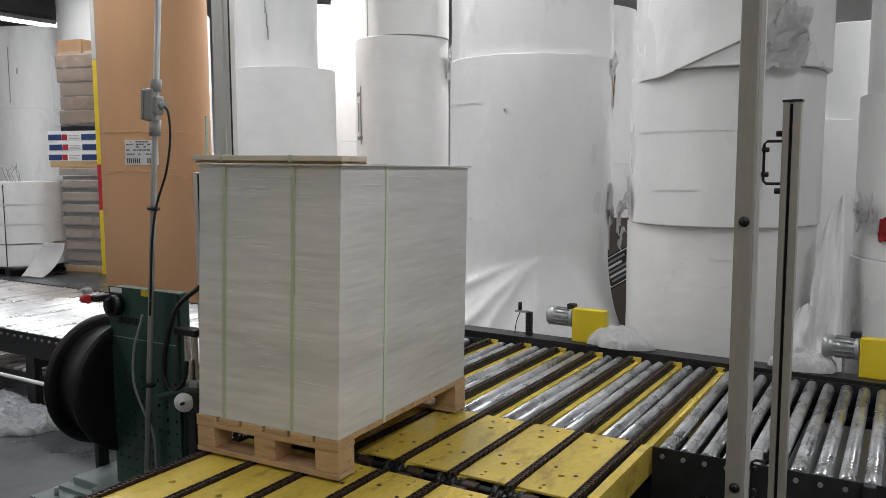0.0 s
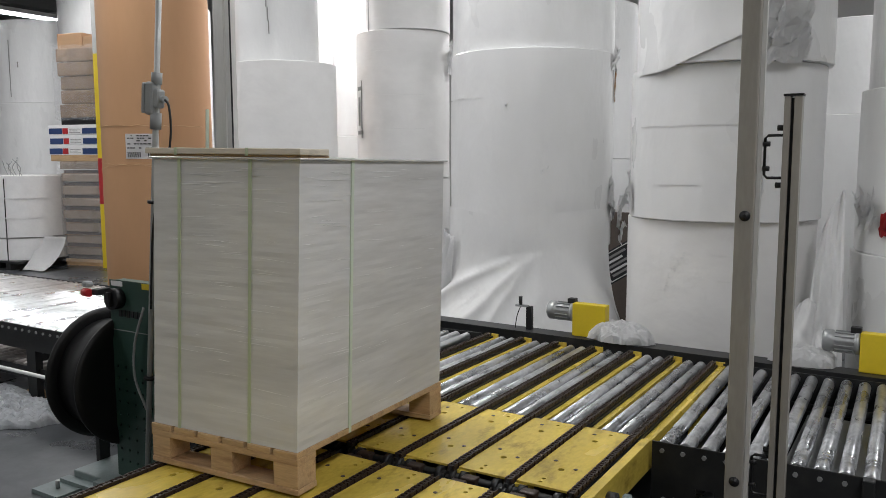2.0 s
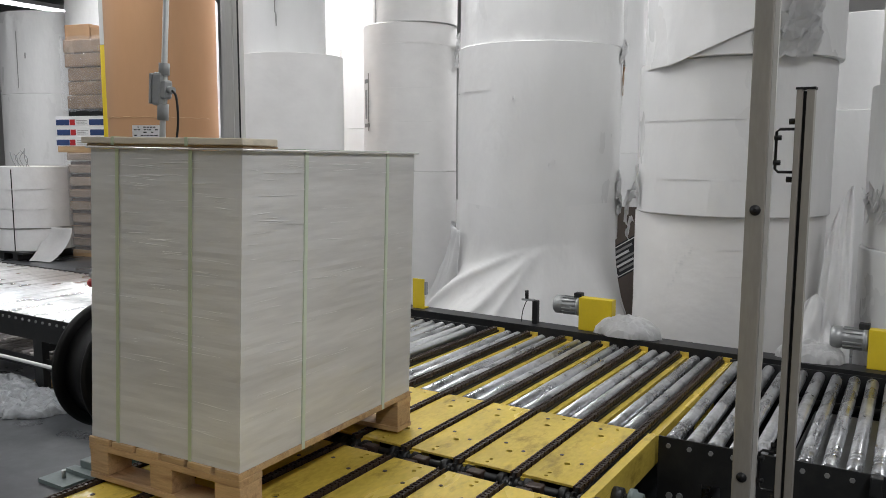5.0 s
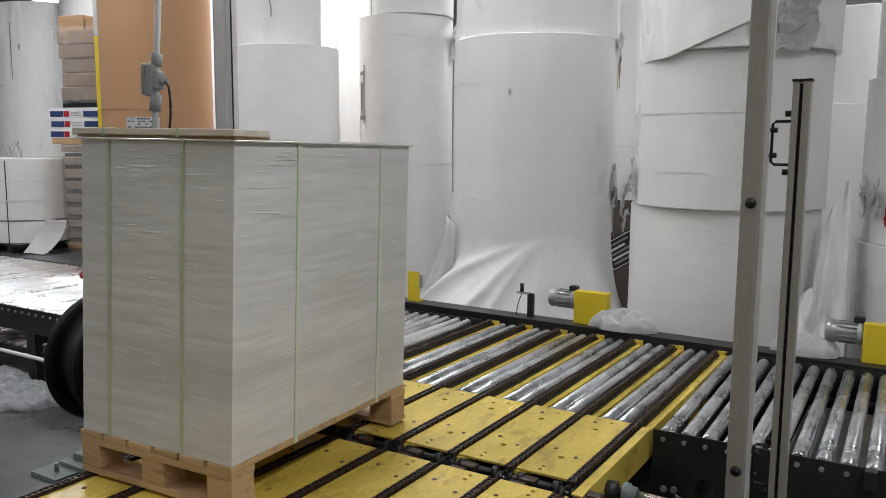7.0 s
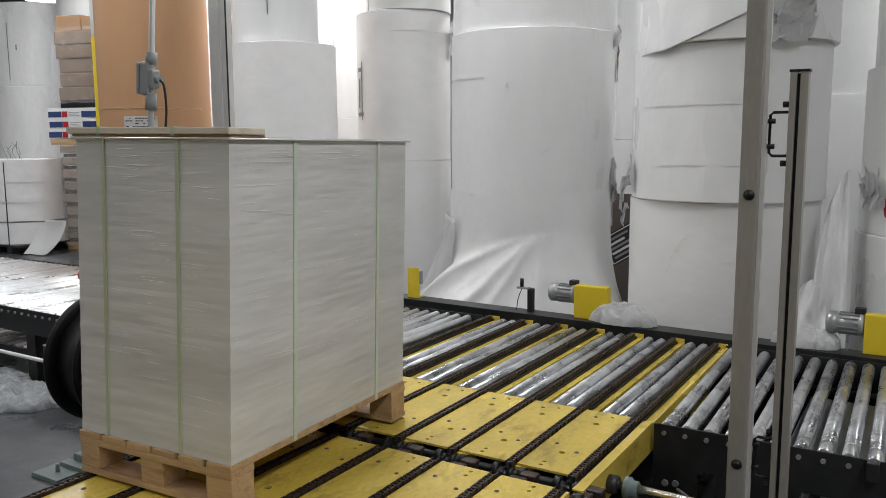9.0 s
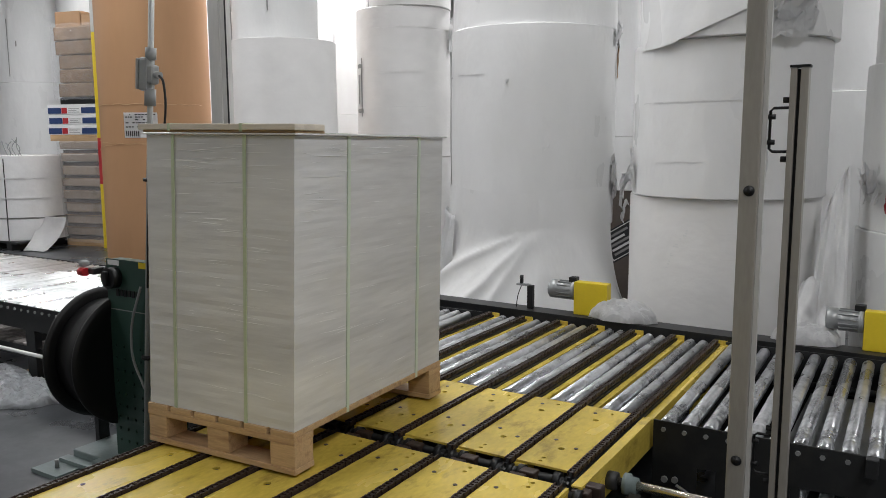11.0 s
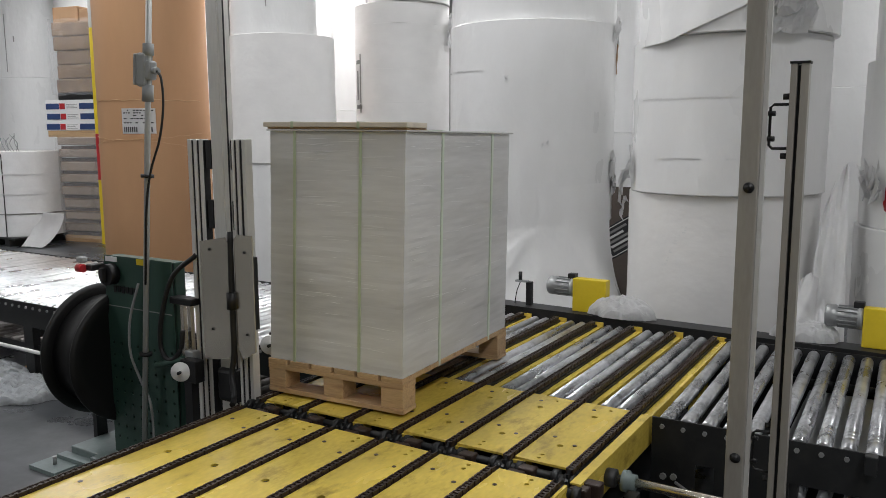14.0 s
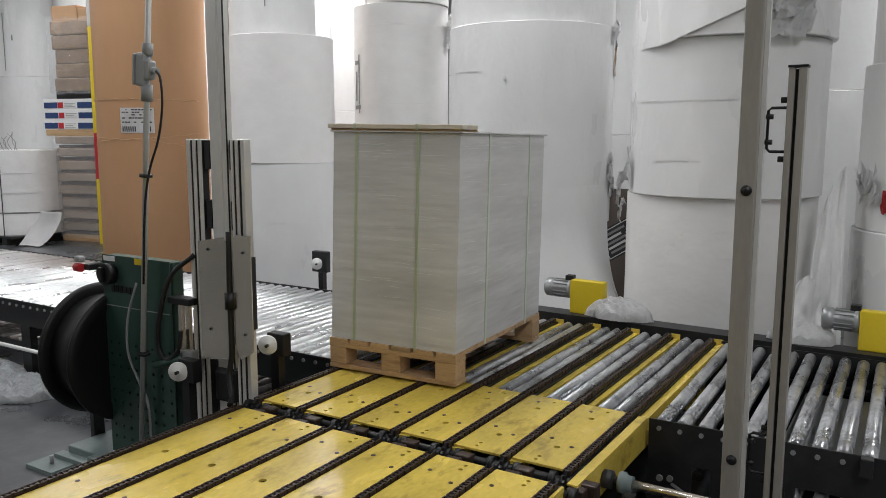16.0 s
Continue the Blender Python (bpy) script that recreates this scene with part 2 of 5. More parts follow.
# ---- the hall ----
def hall():
    bm = bmesh.new()
    mesh_box(bm, -26, 9, -9, 14, -0.2, 0)
    tagged(finish("floor", bm, M["concrete"]), "smooth grey concrete hall floor with scuffs", "floor", kind="structure")
    bm = bmesh.new()
    mesh_box(bm, -26, 9, -9, 14, 6.4, 6.6)
    for x in range(-24, 9, 4):
        mesh_box(bm, x - 0.12, x + 0.12, -9, 14, 5.95, 6.39)
    for y in range(-8, 14, 2):
        mesh_box(bm, -26, 9, y - 0.05, y + 0.05, 6.18, 6.38)
    tagged(finish("ceiling", bm, M["ceiling"]), "grey metal hall ceiling with beams", "ceiling", kind="structure")
    # added walls close the hall; their white is set to bounce light
    for name, d in (("wall_north", (-26, 9, 14, 14.2, 0, 6.4)), ("wall_south", (-26, 9, -9.2, -9, 0, 6.4)),
                    ("wall_west", (-26.2, -26, -9, 14, 0, 6.4)), ("wall_east", (9, 9.2, -9, 14, 0, 6.4))):
        bm = bmesh.new()
        mesh_box(bm, *d)
        tagged(finish(name, bm, M["wall"]), "plain white hall wall, added to close the hall and bounce light", "wall", kind="structure")


def ceiling_lamps():
    first = None
    for x, y in LAMPS:
        if first is None:
            first = thing("ceiling_lamp", "long white fluorescent ceiling lamp, one of a set mostly added unseen for brightness", "lamp", "ceiling lamps", pose(x, y, LAMP_Z, 0, 0, 90))
            box_part("housing", (-1.2, 1.2, -0.17, 0.17, -0.03, 0.06), M["plastic"], first, bevel=0.01)
            for yy in (-0.08, 0.08):
                tube_part("fluorescent_tube", (-1.15, yy, -0.06), (1.15, yy, -0.06), 0.02, M["tube"], first, seg=10)
            for xx in (-0.8, 0.8):
                tube_part("hanger", (xx, 0, 0.06), (xx, 0, 1.44), 0.008, M["girder"], first, seg=6)
        else:
            copy_thing(first, pose(x, y, LAMP_Z, 0, 0, 90))


# ---- chain conveyor ----
def stored_mesh(name, bm, material):
    me = bpy.data.meshes.new(name)
    bm.to_mesh(me)
    bm.free()
    me.materials.append(material)
    return me


def hole_plate(x0, x1, y0, y1, z0, z1, holes):
    """A plate with real round holes."""
    bm = bmesh.new()
    loops = [[(x0, y0), (x1, y0), (x1, y1), (x0, y1)]]
    for hx, hy, r in holes:
        loops.append([(hx + r * math.cos(k * math.pi / 6), hy + r * math.sin(k * math.pi / 6)) for k in range(12)])
    edges = []
    for lp in loops:
        vs = [bm.verts.new((x, y, z1)) for x, y in lp]
        edges += [bm.edges.new((vs[i], vs[(i + 1) % len(vs)])) for i in range(len(vs))]
    bmesh.ops.triangle_fill(bm, use_beauty=True, edges=edges, normal=(0, 0, 1))
    ext = bmesh.ops.extrude_face_region(bm, geom=list(bm.faces))
    for v in ext["geom"]:
        if isinstance(v, bmesh.types.BMVert):
            v.co.z = z0
    return bm


def chain_mesh(length, link=0.019):
    """A roller chain lying along y."""
    verts, faces = [], []

    def add(x0, x1, y0, y1, z0, z1):
        n = len(verts)
        verts.extend([(x, y, z) for z in (z0, z1) for y in (y0, y1) for x in (x0, x1)])
        faces.extend([tuple(n + i for i in f) for f in ((4, 5, 7, 6), (0, 1, 5, 4), (2, 6, 7, 3), (0, 4, 6, 2), (1, 3, 7, 5))])

    count = int(length / link)
    for k in range(count):
        y = k * link
        off = 0.0 if k % 2 else 0.003
        for s in (-1, 1):
            xx = s * (0.0085 + off)
            add(xx - 0.0016, xx + 0.0016, y - 0.007, y + link + 0.003, -0.009, 0.009)
        add(-0.0078, 0.0078, y - 0.0055, y + 0.0055, -0.0055, 0.0065)
        add(-0.0145, 0.0145, y - 0.003, y + 0.003, -0.003, 0.003)
    me = bpy.data.meshes.new("drive_chain")
    me.from_pydata(verts, [], faces)
    me.materials.append(M["chain"])
    return me


NEAR_Y = -2.7


def bolt_mesh():
    bm = bmesh.new()
    mesh_tube(bm, (0, 0, 0), (0, 0, 0.005), 0.0085, 6, smooth=False)
    me = bpy.data.meshes.new("bolt")
    bm.to_mesh(me)
    bm.free()
    me.materials.append(M["chain"])
    return me


def sprocket_mesh():
    bm = bmesh.new()
    n = 12
    ring = []
    for k in range(n * 2):
        a = math.pi * k / n
        r = 0.043 if k % 2 else 0.033
        ring.append((r * math.cos(a), r * math.sin(a)))
    lo = [bm.verts.new((-0.005, a, b)) for a, b in ring]
    hi = [bm.verts.new((0.005, a, b)) for a, b in ring]
    bm.faces.new(lo)
    bm.faces.new(hi[::-1])
    for k in range(2 * n):
        bm.faces.new((lo[k], lo[(k + 1) % (2 * n)], hi[(k + 1) % (2 * n)], hi[k]))
    mesh_tube(bm, (-0.018, 0, 0), (0.018, 0, 0), 0.022, 14)
    me = bpy.data.meshes.new("sprocket")
    bm.to_mesh(me)
    bm.free()
    me.materials.append(M["dark"])
    return me


def place(name, me, parent, x, y, z):
    ob = new(name, me)
    ob.parent = parent
    ob.location = (x, y, z)
    return ob


def chain_conveyors():
    bolts, sprockets = bolt_mesh(), sprocket_mesh()
    near = thing("chain_conveyor", "yellow seven-strand chain conveyor with worn bolted deck plates", "conveyor", "chain conveyors")
    far = thing("chain_conveyor", "yellow chain transfer conveyor with steel rollers between its chains", "conveyor", "chain conveyors")
    # near deck
    for i in range(6):
        x0, x1 = CHAINS[i] + 0.0195, CHAINS[i + 1] - 0.0195
        c = (x0 + x1) / 2
        holes = [(c, -0.44 - 0.62 * k, 0.013) for k in range(3)] + [(c + 0.035, -0.035, 0.008), (c + 0.035, 0.0, 0.008)]
        part("deck_plate", hole_plate(x0, x1, NEAR_Y, 0.03, DECK - 0.008, DECK, holes), M["yellow"], near)
        for bx, by in ((c - 0.05, -0.09), (c + 0.06, -0.14), (c - 0.04, -0.75)):
            place("bolt", bolts, near, bx, by, DECK - 0.0038)
    run = chain_mesh(-NEAR_Y + 0.02)
    for x in CHAINS:
        place("drive_chain", run, near, x, NEAR_Y, DECK + 0.002)
        box_part("chain_guide", (x - 0.018, x + 0.018, NEAR_Y, 0.0, DECK - 0.045, DECK - 0.012), M["dark"], near, "black chain guide channel")
        place("sprocket", sprockets, near, x, 0.036, DECK - 0.032)
    for x0, x1, lab in ((CHAINS[0] - 0.027, CHAINS[0] - 0.02, ""), (CHAINS[6] + 0.02, CHAINS[6] + 0.03, "")):
        box_part("side_beam", (x0, x1, NEAR_Y, 0.03, DECK - 0.16, DECK - 0.004), M["yellow"], near)
    box_part("end_beam", (CHAINS[0], CHAINS[6], -0.03, -0.02, DECK - 0.17, DECK - 0.05), M["yellow"], near)
    tube_part("shaft", (CHAINS[0] - 0.05, 0.036, DECK - 0.032), (CHAINS[6] + 0.06, 0.036, DECK - 0.032), 0.014, M["dark"], near)
    for x in (0.05, 1.33):
        for y in (-0.15, -2.5):
            box_part("leg", (x - 0.04, x + 0.04, y - 0.04, y + 0.04, 0, DECK - 0.046), M["yellow"], near, bevel=0.004)
    box_part("bed", (CHAINS[0], CHAINS[6], NEAR_Y, -0.03, DECK - 0.06, DECK - 0.05), M["dark"], near, "dark under-deck tray")
    # far deck
    box_part("bed", (CHAINS[0], CHAINS[6], 0.235, 2.1, DECK - 0.12, DECK - 0.11), M["dark"], far, "dark under-deck tray")
    for i in range(6):
        x0, x1 = CHAINS[i] + 0.0195, CHAINS[i + 1] - 0.0195
        c = (x0 + x1) / 2
        holes = [(c, 0.31, 0.012), (c, 0.645, 0.012), (c - 0.02, 0.175, 0.0075), (c - 0.02, 0.205, 0.0075), (c + 0.03, 0.745, 0.0075)]
        part("deck_plate", hole_plate(x0, x1, 0.145, 0.79, DECK - 0.008, DECK, holes), M["yellow"], far)
        for bx, by in ((c + 0.045, 0.335), (c - 0.05, 0.38), (c - 0.03, 0.72)):
            place("bolt", bolts, far, bx, by, DECK - 0.0038)
        box_part("end_bracket", (x0 - 0.004, x0 + 0.04, 0.135, 0.2, DECK - 0.06, DECK - 0.009), M["yellow"], far)
        box_part("cross_beam", (x0 + 0.04, x1, 0.2, 0.23, DECK - 0.15, DECK - 0.05), M["dark"], far)
    run = chain_mesh(2.15 - 0.12)
    for x in CHAINS:
        place("drive_chain", run, far, x, 0.125, DECK + 0.002)
        box_part("chain_guide", (x - 0.018, x + 0.018, 0.14, 2.15, DECK - 0.045, DECK - 0.012), M["dark"], far, "black chain guide channel")
        box_part("chain_rail", (x + 0.021, x + 0.048, 0.795, 2.16, DECK - 0.1, DECK - 0.022), M["yellow"], far, "yellow angle rail beside the chain")
        box_part("rail_stop", (x - 0.015, x + 0.055, 2.15, 2.156, DECK - 0.06, DECK + 0.004), M["yellow"], far)
        place("sprocket", sprockets, far, x, 0.128, DECK - 0.032)
        place("sprocket", sprockets, far, x, 2.12, DECK - 0.032)
    tube_part("shaft", (CHAINS[0] - 0.05, 0.128, DECK - 0.032), (CHAINS[6] + 0.1, 0.128, DECK - 0.032), 0.014, M["dark"], far)
    bm = bmesh.new()
    mesh_tube(bm, (-0.011, 0, 0), (0.011, 0, 0), 0.026, 12)
    collar = stored_mesh("collar", bm, M["dark"])
    bm = bmesh.new()
    mesh_box(bm, -0.03, 0.03, -0.022, 0.022, -0.03, 0.02, 0.006)
    bearing = stored_mesh("bearing_block", bm, M["chain"])
    for x in CHAINS:
        for dx in (-0.05, 0.05):
            place("collar", collar, far, x + dx, 0.128, DECK - 0.032)
            place("collar", collar, near, x + dx + 0.01, 0.036, DECK - 0.032)
        place("bearing_block", bearing, far, x + 0.085, 0.11, DECK - 0.03)
        place("bearing_block", bearing, near, x + 0.06, 0.062, DECK - 0.034)
    box_part("side_beam", (CHAINS[6] + 0.05, CHAINS[6] + 0.062, 0.06, 2.15, DECK - 0.125, DECK - 0.012), M["yellow"], far)
    box_part("side_flange", (CHAINS[6] + 0.026, CHAINS[6] + 0.062, 0.06, 0.79, DECK - 0.012, DECK - 0.006), M["yellow"], far)
    for x in (0.05, 1.36):
        for y in (0.3, 1.9):
            box_part("leg", (x - 0.04, x + 0.04, y - 0.04, y + 0.04, 0, DECK - 0.046), M["yellow"], far, bevel=0.004)
    roller = bmesh.new()
    mesh_lathe(roller, [(0.01, 0), (0.024, 0), (0.0275, 0.003), (0.0275, 1.317), (0.024, 1.32), (0.01, 1.32)], 18, Matrix.Rotation(radians(-90), 4, "X"))
    me = bpy.data.meshes.new("roller")
    roller.to_mesh(me)
    roller.free()
    me.materials.append(M["zinc"])
    for i in range(6):
        for dx in (0.098, 0.167):
            place("roller", me, far, CHAINS[i] + dx, 0.805, DECK - 0.026)
    return me


# ---- roller conveyors ----
def roller_conveyor(x0, x1, pitch, me, label, mat_name, skew=0.0, legs=1.6):
    at = Matrix.Translation((x0, 0.77, 0)) @ Matrix.Rotation(radians(skew), 4, "Z")
    top = thing("roller_conveyor", label, "conveyor", "roller conveyors", at)
    L = x1 - x0
    n = int(L / pitch)
    bm = bmesh.new()
    mesh_tube(bm, (0, -0.013, 0), (0, -0.004, 0), 0.0095, 6, smooth=False)
    nut = stored_mesh("axle_bolt", bm, M["motor"])
    for k in range(n):
        place("roller", me, top, pitch * (k + 0.5), 0.035, DECK - 0.026)
        place("axle_bolt", nut, top, pitch * (k + 0.5), 0.0, DECK - 0.03)
    bm = bmesh.new()
    mesh_box(bm, 0, L, -0.005, 0.002, DECK - 0.16, DECK + 0.002)
    mesh_box(bm, 0, L, 0.0, 0.03, DECK - 0.16, DECK - 0.153)
    part("side_beam", bm, M[mat_name], top)
    if skew:
        plate = box_part("front_plate", (0.0, 0.17, -0.004, 0.003, 0.16, DECK - 0.16), M[mat_name], top, "charcoal front plate")
        box_part("front_plate", (0.24, 0.5, -0.004, 0.003, 0.16, DECK - 0.16), M[mat_name], top, "charcoal front plate")
        bm = bmesh.new()
        mesh_tube(bm, (0, -0.014, 0), (0, -0.0045, 0), 0.013, 8, smooth=False)
        big = stored_mesh("plate_bolt", bm, M["motor"])
        for x, z in ((0.05, 0.27), (0.09, 0.275)):
            place("plate_bolt", big, plate, x, 0.0, z)
        tube_part("brace", (0.06, -0.02, 0.21), (0.28, -0.02, 0.12), 0.006, M["motor"], top)
        tube_part("brace", (0.1, -0.02, 0.26), (0.3, -0.1, 0.2), 0.006, M["motor"], top)
        box_part("sensor_block", (0.735, 0.775, -0.05, -0.006, DECK - 0.06, DECK + 0.008), M["dark"], top, bevel=0.004)
    box_part("side_beam", (0, L, 1.365, 1.372, DECK - 0.16, DECK + 0.002), M[mat_name], top)
    x = 0.01
    while x < L:
        for y in (0.003, 1.31):
            box_part("leg", (x, x + 0.1, y, y + 0.05, 0, DECK - 0.16), M[mat_name], top)
        box_part("cross_tie", (x + 0.01, x + 0.06, 0.055, 1.31, DECK - 0.25, DECK - 0.2), M[mat_name], top)
        x += legs
    return top


def roller_mesh(r, y0, y1, material, seg=18):
    bm = bmesh.new()
    L = y1 - y0
    rings = [(q, y) for y0_ in (0.10, 0.135, 0.17) for q, y in ((r, y0_), (r * 0.93, y0_ + 0.003), (r * 0.93, y0_ + 0.008), (r, y0_ + 0.011))]
    mesh_lathe(bm, [(0.008, 0), (r * 0.86, 0), (r, 0.004), *rings, (r, L - 0.004), (r * 0.86, L), (0.008, L)], seg, Matrix.Rotation(radians(-90), 4, "X"))
    return stored_mesh("roller", bm, material)


# ---- paper rolls ----
def paper_roll(cx, cy, r, z0, z1, material, label, seed=0, seams=(), group="paper rolls", wob=0.006):
    t = thing("paper_roll", label, "paper roll", group, pose(cx, cy, z0))
    h = z1 - z0
    bm = bmesh.new()
    seg, nz = 72, max(6, int(h / 0.08))
    rings = []
    levels = [0.0, 0.005] + [h * j / nz for j in range(1, nz)] + [h - 0.005, h]
    for j, z in enumerate(levels):
        ring = []
        for k in range(seg):
            a = 2 * math.pi * k / seg
            rr = r + wob * fbm(math.cos(a) * 1.6 + seed, math.sin(a) * 1.6, z * 0.9 + seed)
            if z in (0.0, h):
                rr -= 0.004
            ring.append(bm.verts.new((rr * math.cos(a), rr * math.sin(a), z)))
        rings.append(ring)
    for a, b in zip(rings, rings[1:]):
        for k in range(seg):
            bm.faces.new((a[k], a[(k + 1) % seg], b[(k + 1) % seg], b[k])).smooth = True
    bm.faces.new(rings[0][::-1])
    bm.faces.new(rings[-1])
    for k in range(seg):
        for j in (1, -2):
            e = bm.edges.get((rings[j][k], rings[j][(k + 1) % seg]))
            e.smooth = False
    part("wrapper", bm, M[material], t)
    bm = bmesh.new()
    mesh_lathe(bm, [(0.05, h - 0.001), (r - 0.03, h - 0.001), (r - 0.03, h + 0.0012), (0.05, h + 0.0012)], 40)
    part("roll_head", bm, M["edge"], t, "pressed paper roll head")
    for z, a0, a1, hh in seams:
        bm = bmesh.new()
        n = 24

        def fn(u, v):
            a = radians(a0 + (a1 - a0) * u)
            rr = r + 0.003 + wob * fbm(math.cos(a) * 1.6 + seed, math.sin(a) * 1.6, (z + hh * v) * 0.9 + seed)
            return Vector((rr * math.cos(a), rr * math.sin(a), z - z0 + hh * (v - 0.5) + 0.004 * fbm(a * 3, seed, z)))

        sheet(bm, fn, n, 1, 0.003, False)
        part("wrap_overlap", bm, M[material], t, "raised edge of the wrapping sheet")
    return t


def rolls():
    white = "tall white paper-wrapped roll standing in the stack behind the conveyor"
    paper_roll(1.13, 3.30, 0.6, 0.0, 1.22, "paper_warm", "white wrapped paper roll at the foot of its stack", 1, ((1.02, 278, 312, 0.005), (0.86, 282, 306, 0.005)))
    paper_roll(1.148, 3.26, 0.6, 1.222, 2.166, "paper", white, 2, ((1.80, 225, 300, 0.006), (1.44, 240, 290, 0.006)))
    paper_roll(1.19, 3.22, 0.6, 2.168, 3.5, "paper", "white paper roll with a torn wrapper on top of its stack", 3)
    paper_roll(-0.36, 3.48, 0.60, 0.0, 0.948, "paper", "white paper roll under a sagging torn wrapper", 4)
    paper_roll(-0.35, 3.46, 0.62, 0.95, 2.375, "paper", "wide white paper roll in a loose wrinkled wrapper", 5, ((2.04, 215, 262, 0.008),), wob=0.009)
    paper_roll(-0.36, 3.50, 0.62, 2.377, 3.7, "paper", "white paper roll with a torn wrapper on top of its stack", 6, wob=0.015)
    paper_roll(-2.614, 5.035, 0.5, 0.0, 1.4, "paper_warm", "off-white paper roll at the foot of its stack", 7)
    paper_roll(-2.614, 5.035, 0.5, 1.402, 2.917, "paper_warm", "off-white paper roll with grey tape down its edge", 8, ((2.259, 215, 330, 0.006), (1.916, 215, 330, 0.006)))
    paper_roll(-2.527, 5.0, 0.45, 2.919, 4.2, "paper_warm", "narrow off-white paper roll with a ragged wrapper", 9)
    paper_roll(-3.04, 3.66, 0.5, 0.0, 1.333, "paper", "white paper roll at the foot of its stack", 10, ((0.79, 230, 330, 0.005), (1.03, 230, 330, 0.005)))
    paper_roll(-3.055, 3.642, 0.5, 1.335, 2.495, "paper_warm", "film-wrapped white paper roll in the middle of its stack", 11)
    paper_roll(-3.21, 3.715, 0.41, 2.497, 3.9, "paper", "narrow white paper roll on top of its stack", 12)
    paper_roll(2.53, 3.28, 0.6, 0.0, 1.05, "paper", "white paper roll at the foot of its stack", 13)
    paper_roll(2.54, 3.30, 0.6, 1.052, 2.0, "paper", "white paper roll with a red mark and torn wrapper", 14)
    paper_roll(2.58, 3.32, 0.6, 2.002, 3.3, "paper", "white paper roll on top of its stack", 15)
    paper_roll(-4.649, 3.428, 0.55, 0.0, 3.45, "brown", "very tall brown kraft paper roll bound with twine", 16, wob=0.004)
    # rear rows
    back = "white paper roll in the rear row of the stock"
    for i, (x, y, r, z0, z1) in enumerate(((-5.68, 7.3, 0.7, 0, 1.9), (-5.68, 7.3, 0.7, 1.902, 3.867), (-0.85, 5.5, 0.65, 0, 1.6), (-0.85, 5.5, 0.65, 1.602, 3.09),
                                           (1.67, 6.1, 0.62, 0, 1.98), (1.69, 6.12, 0.62, 1.982, 2.8), (-4.1, 6.7, 0.65, 0, 1.9), (-4.1, 6.7, 0.65, 1.902, 3.75),
                                           (0.45, 7.2, 0.65, 0, 1.7), (0.45, 7.2, 0.65, 1.702, 3.3), (3.3, 5.6, 0.65, 0, 1.6), (3.3, 5.6, 0.65, 1.602, 3.2),
                                           (-6.6, 5.2, 0.6, 0, 1.8), (-6.6, 5.2, 0.6, 1.802, 3.6))):
        paper_roll(x, y, r, z0, z1, "paper", back, 20 + i, group="rear paper rolls")


def patch(owner, name, r, a0, a1, z0, z1, material, label="", proud=0.004, n=10, nz=2, ragged=0.0, seed=0.0, curl=0.0):
    """A curved piece of sheet on a roll's side, in the roll's own space."""
    bm = bmesh.new()

    def fn(u, v):
        a = radians(a0 + (a1 - a0) * u)
        e = ragged * fbm(u * 5 + seed, v * 3, seed)
        rr = r + proud + curl * (v * v) * (0.6 + 0.6 * fbm(u * 3, v * 2, seed + 5)) + abs(e) * 0.6
        z = z0 + (z1 - z0) * v + e * (1 if 0.05 < v else 0.4)
        a += e * 0.8 * (2 * u - 1)
        return Vector((rr * math.cos(a), rr * math.sin(a), z))

    sheet(bm, fn, n, nz, 0.002, False)
    return part(name, bm, M[material], owner, label)


def crumple(name, label, category, cx, cy, z, sx, sy, h, seed, material, n=26, sharp=6.0, rugged=0.0):
    """A heap of crumpled sheet lying on its support."""
    t = thing(name, label, category, at=pose(cx, cy, z))
    bm = bmesh.new()

    def fn(u, v):
        x, y = 2 * u - 1, 2 * v - 1
        rad = min(1.0, (x * x + y * y) ** 0.5)
        lift = (1 - rad ** 2) ** 0.45
        ridge = 0.5 - abs(fbm(x * sharp * 0.35 + seed, y * sharp * 0.35, seed * 2, 2))
        fine = 0.4 - abs(fbm(x * sharp * 0.8 + seed, y * sharp * 0.8, seed + 9, 2))
        z = h * lift * (0.8 - 0.25 * rugged + (0.28 + 0.6 * rugged) * ridge + (0.16 + 0.5 * rugged) * fine)
        k = 1 / max(1.0, (x * x + y * y) ** 0.5)
        return Vector((x * k * sx * (1 + 0.2 * fbm(y * 2, seed, x)), y * k * sy * (1 + 0.2 * fbm(x * 2, seed, y)), max(0.0, z) + 0.002))

    sheet(bm, fn, n, n, 0.002)
    for f in bm.faces:
        f.smooth = False
    part("crumpled_sheet", bm, M[material], t)
    return t


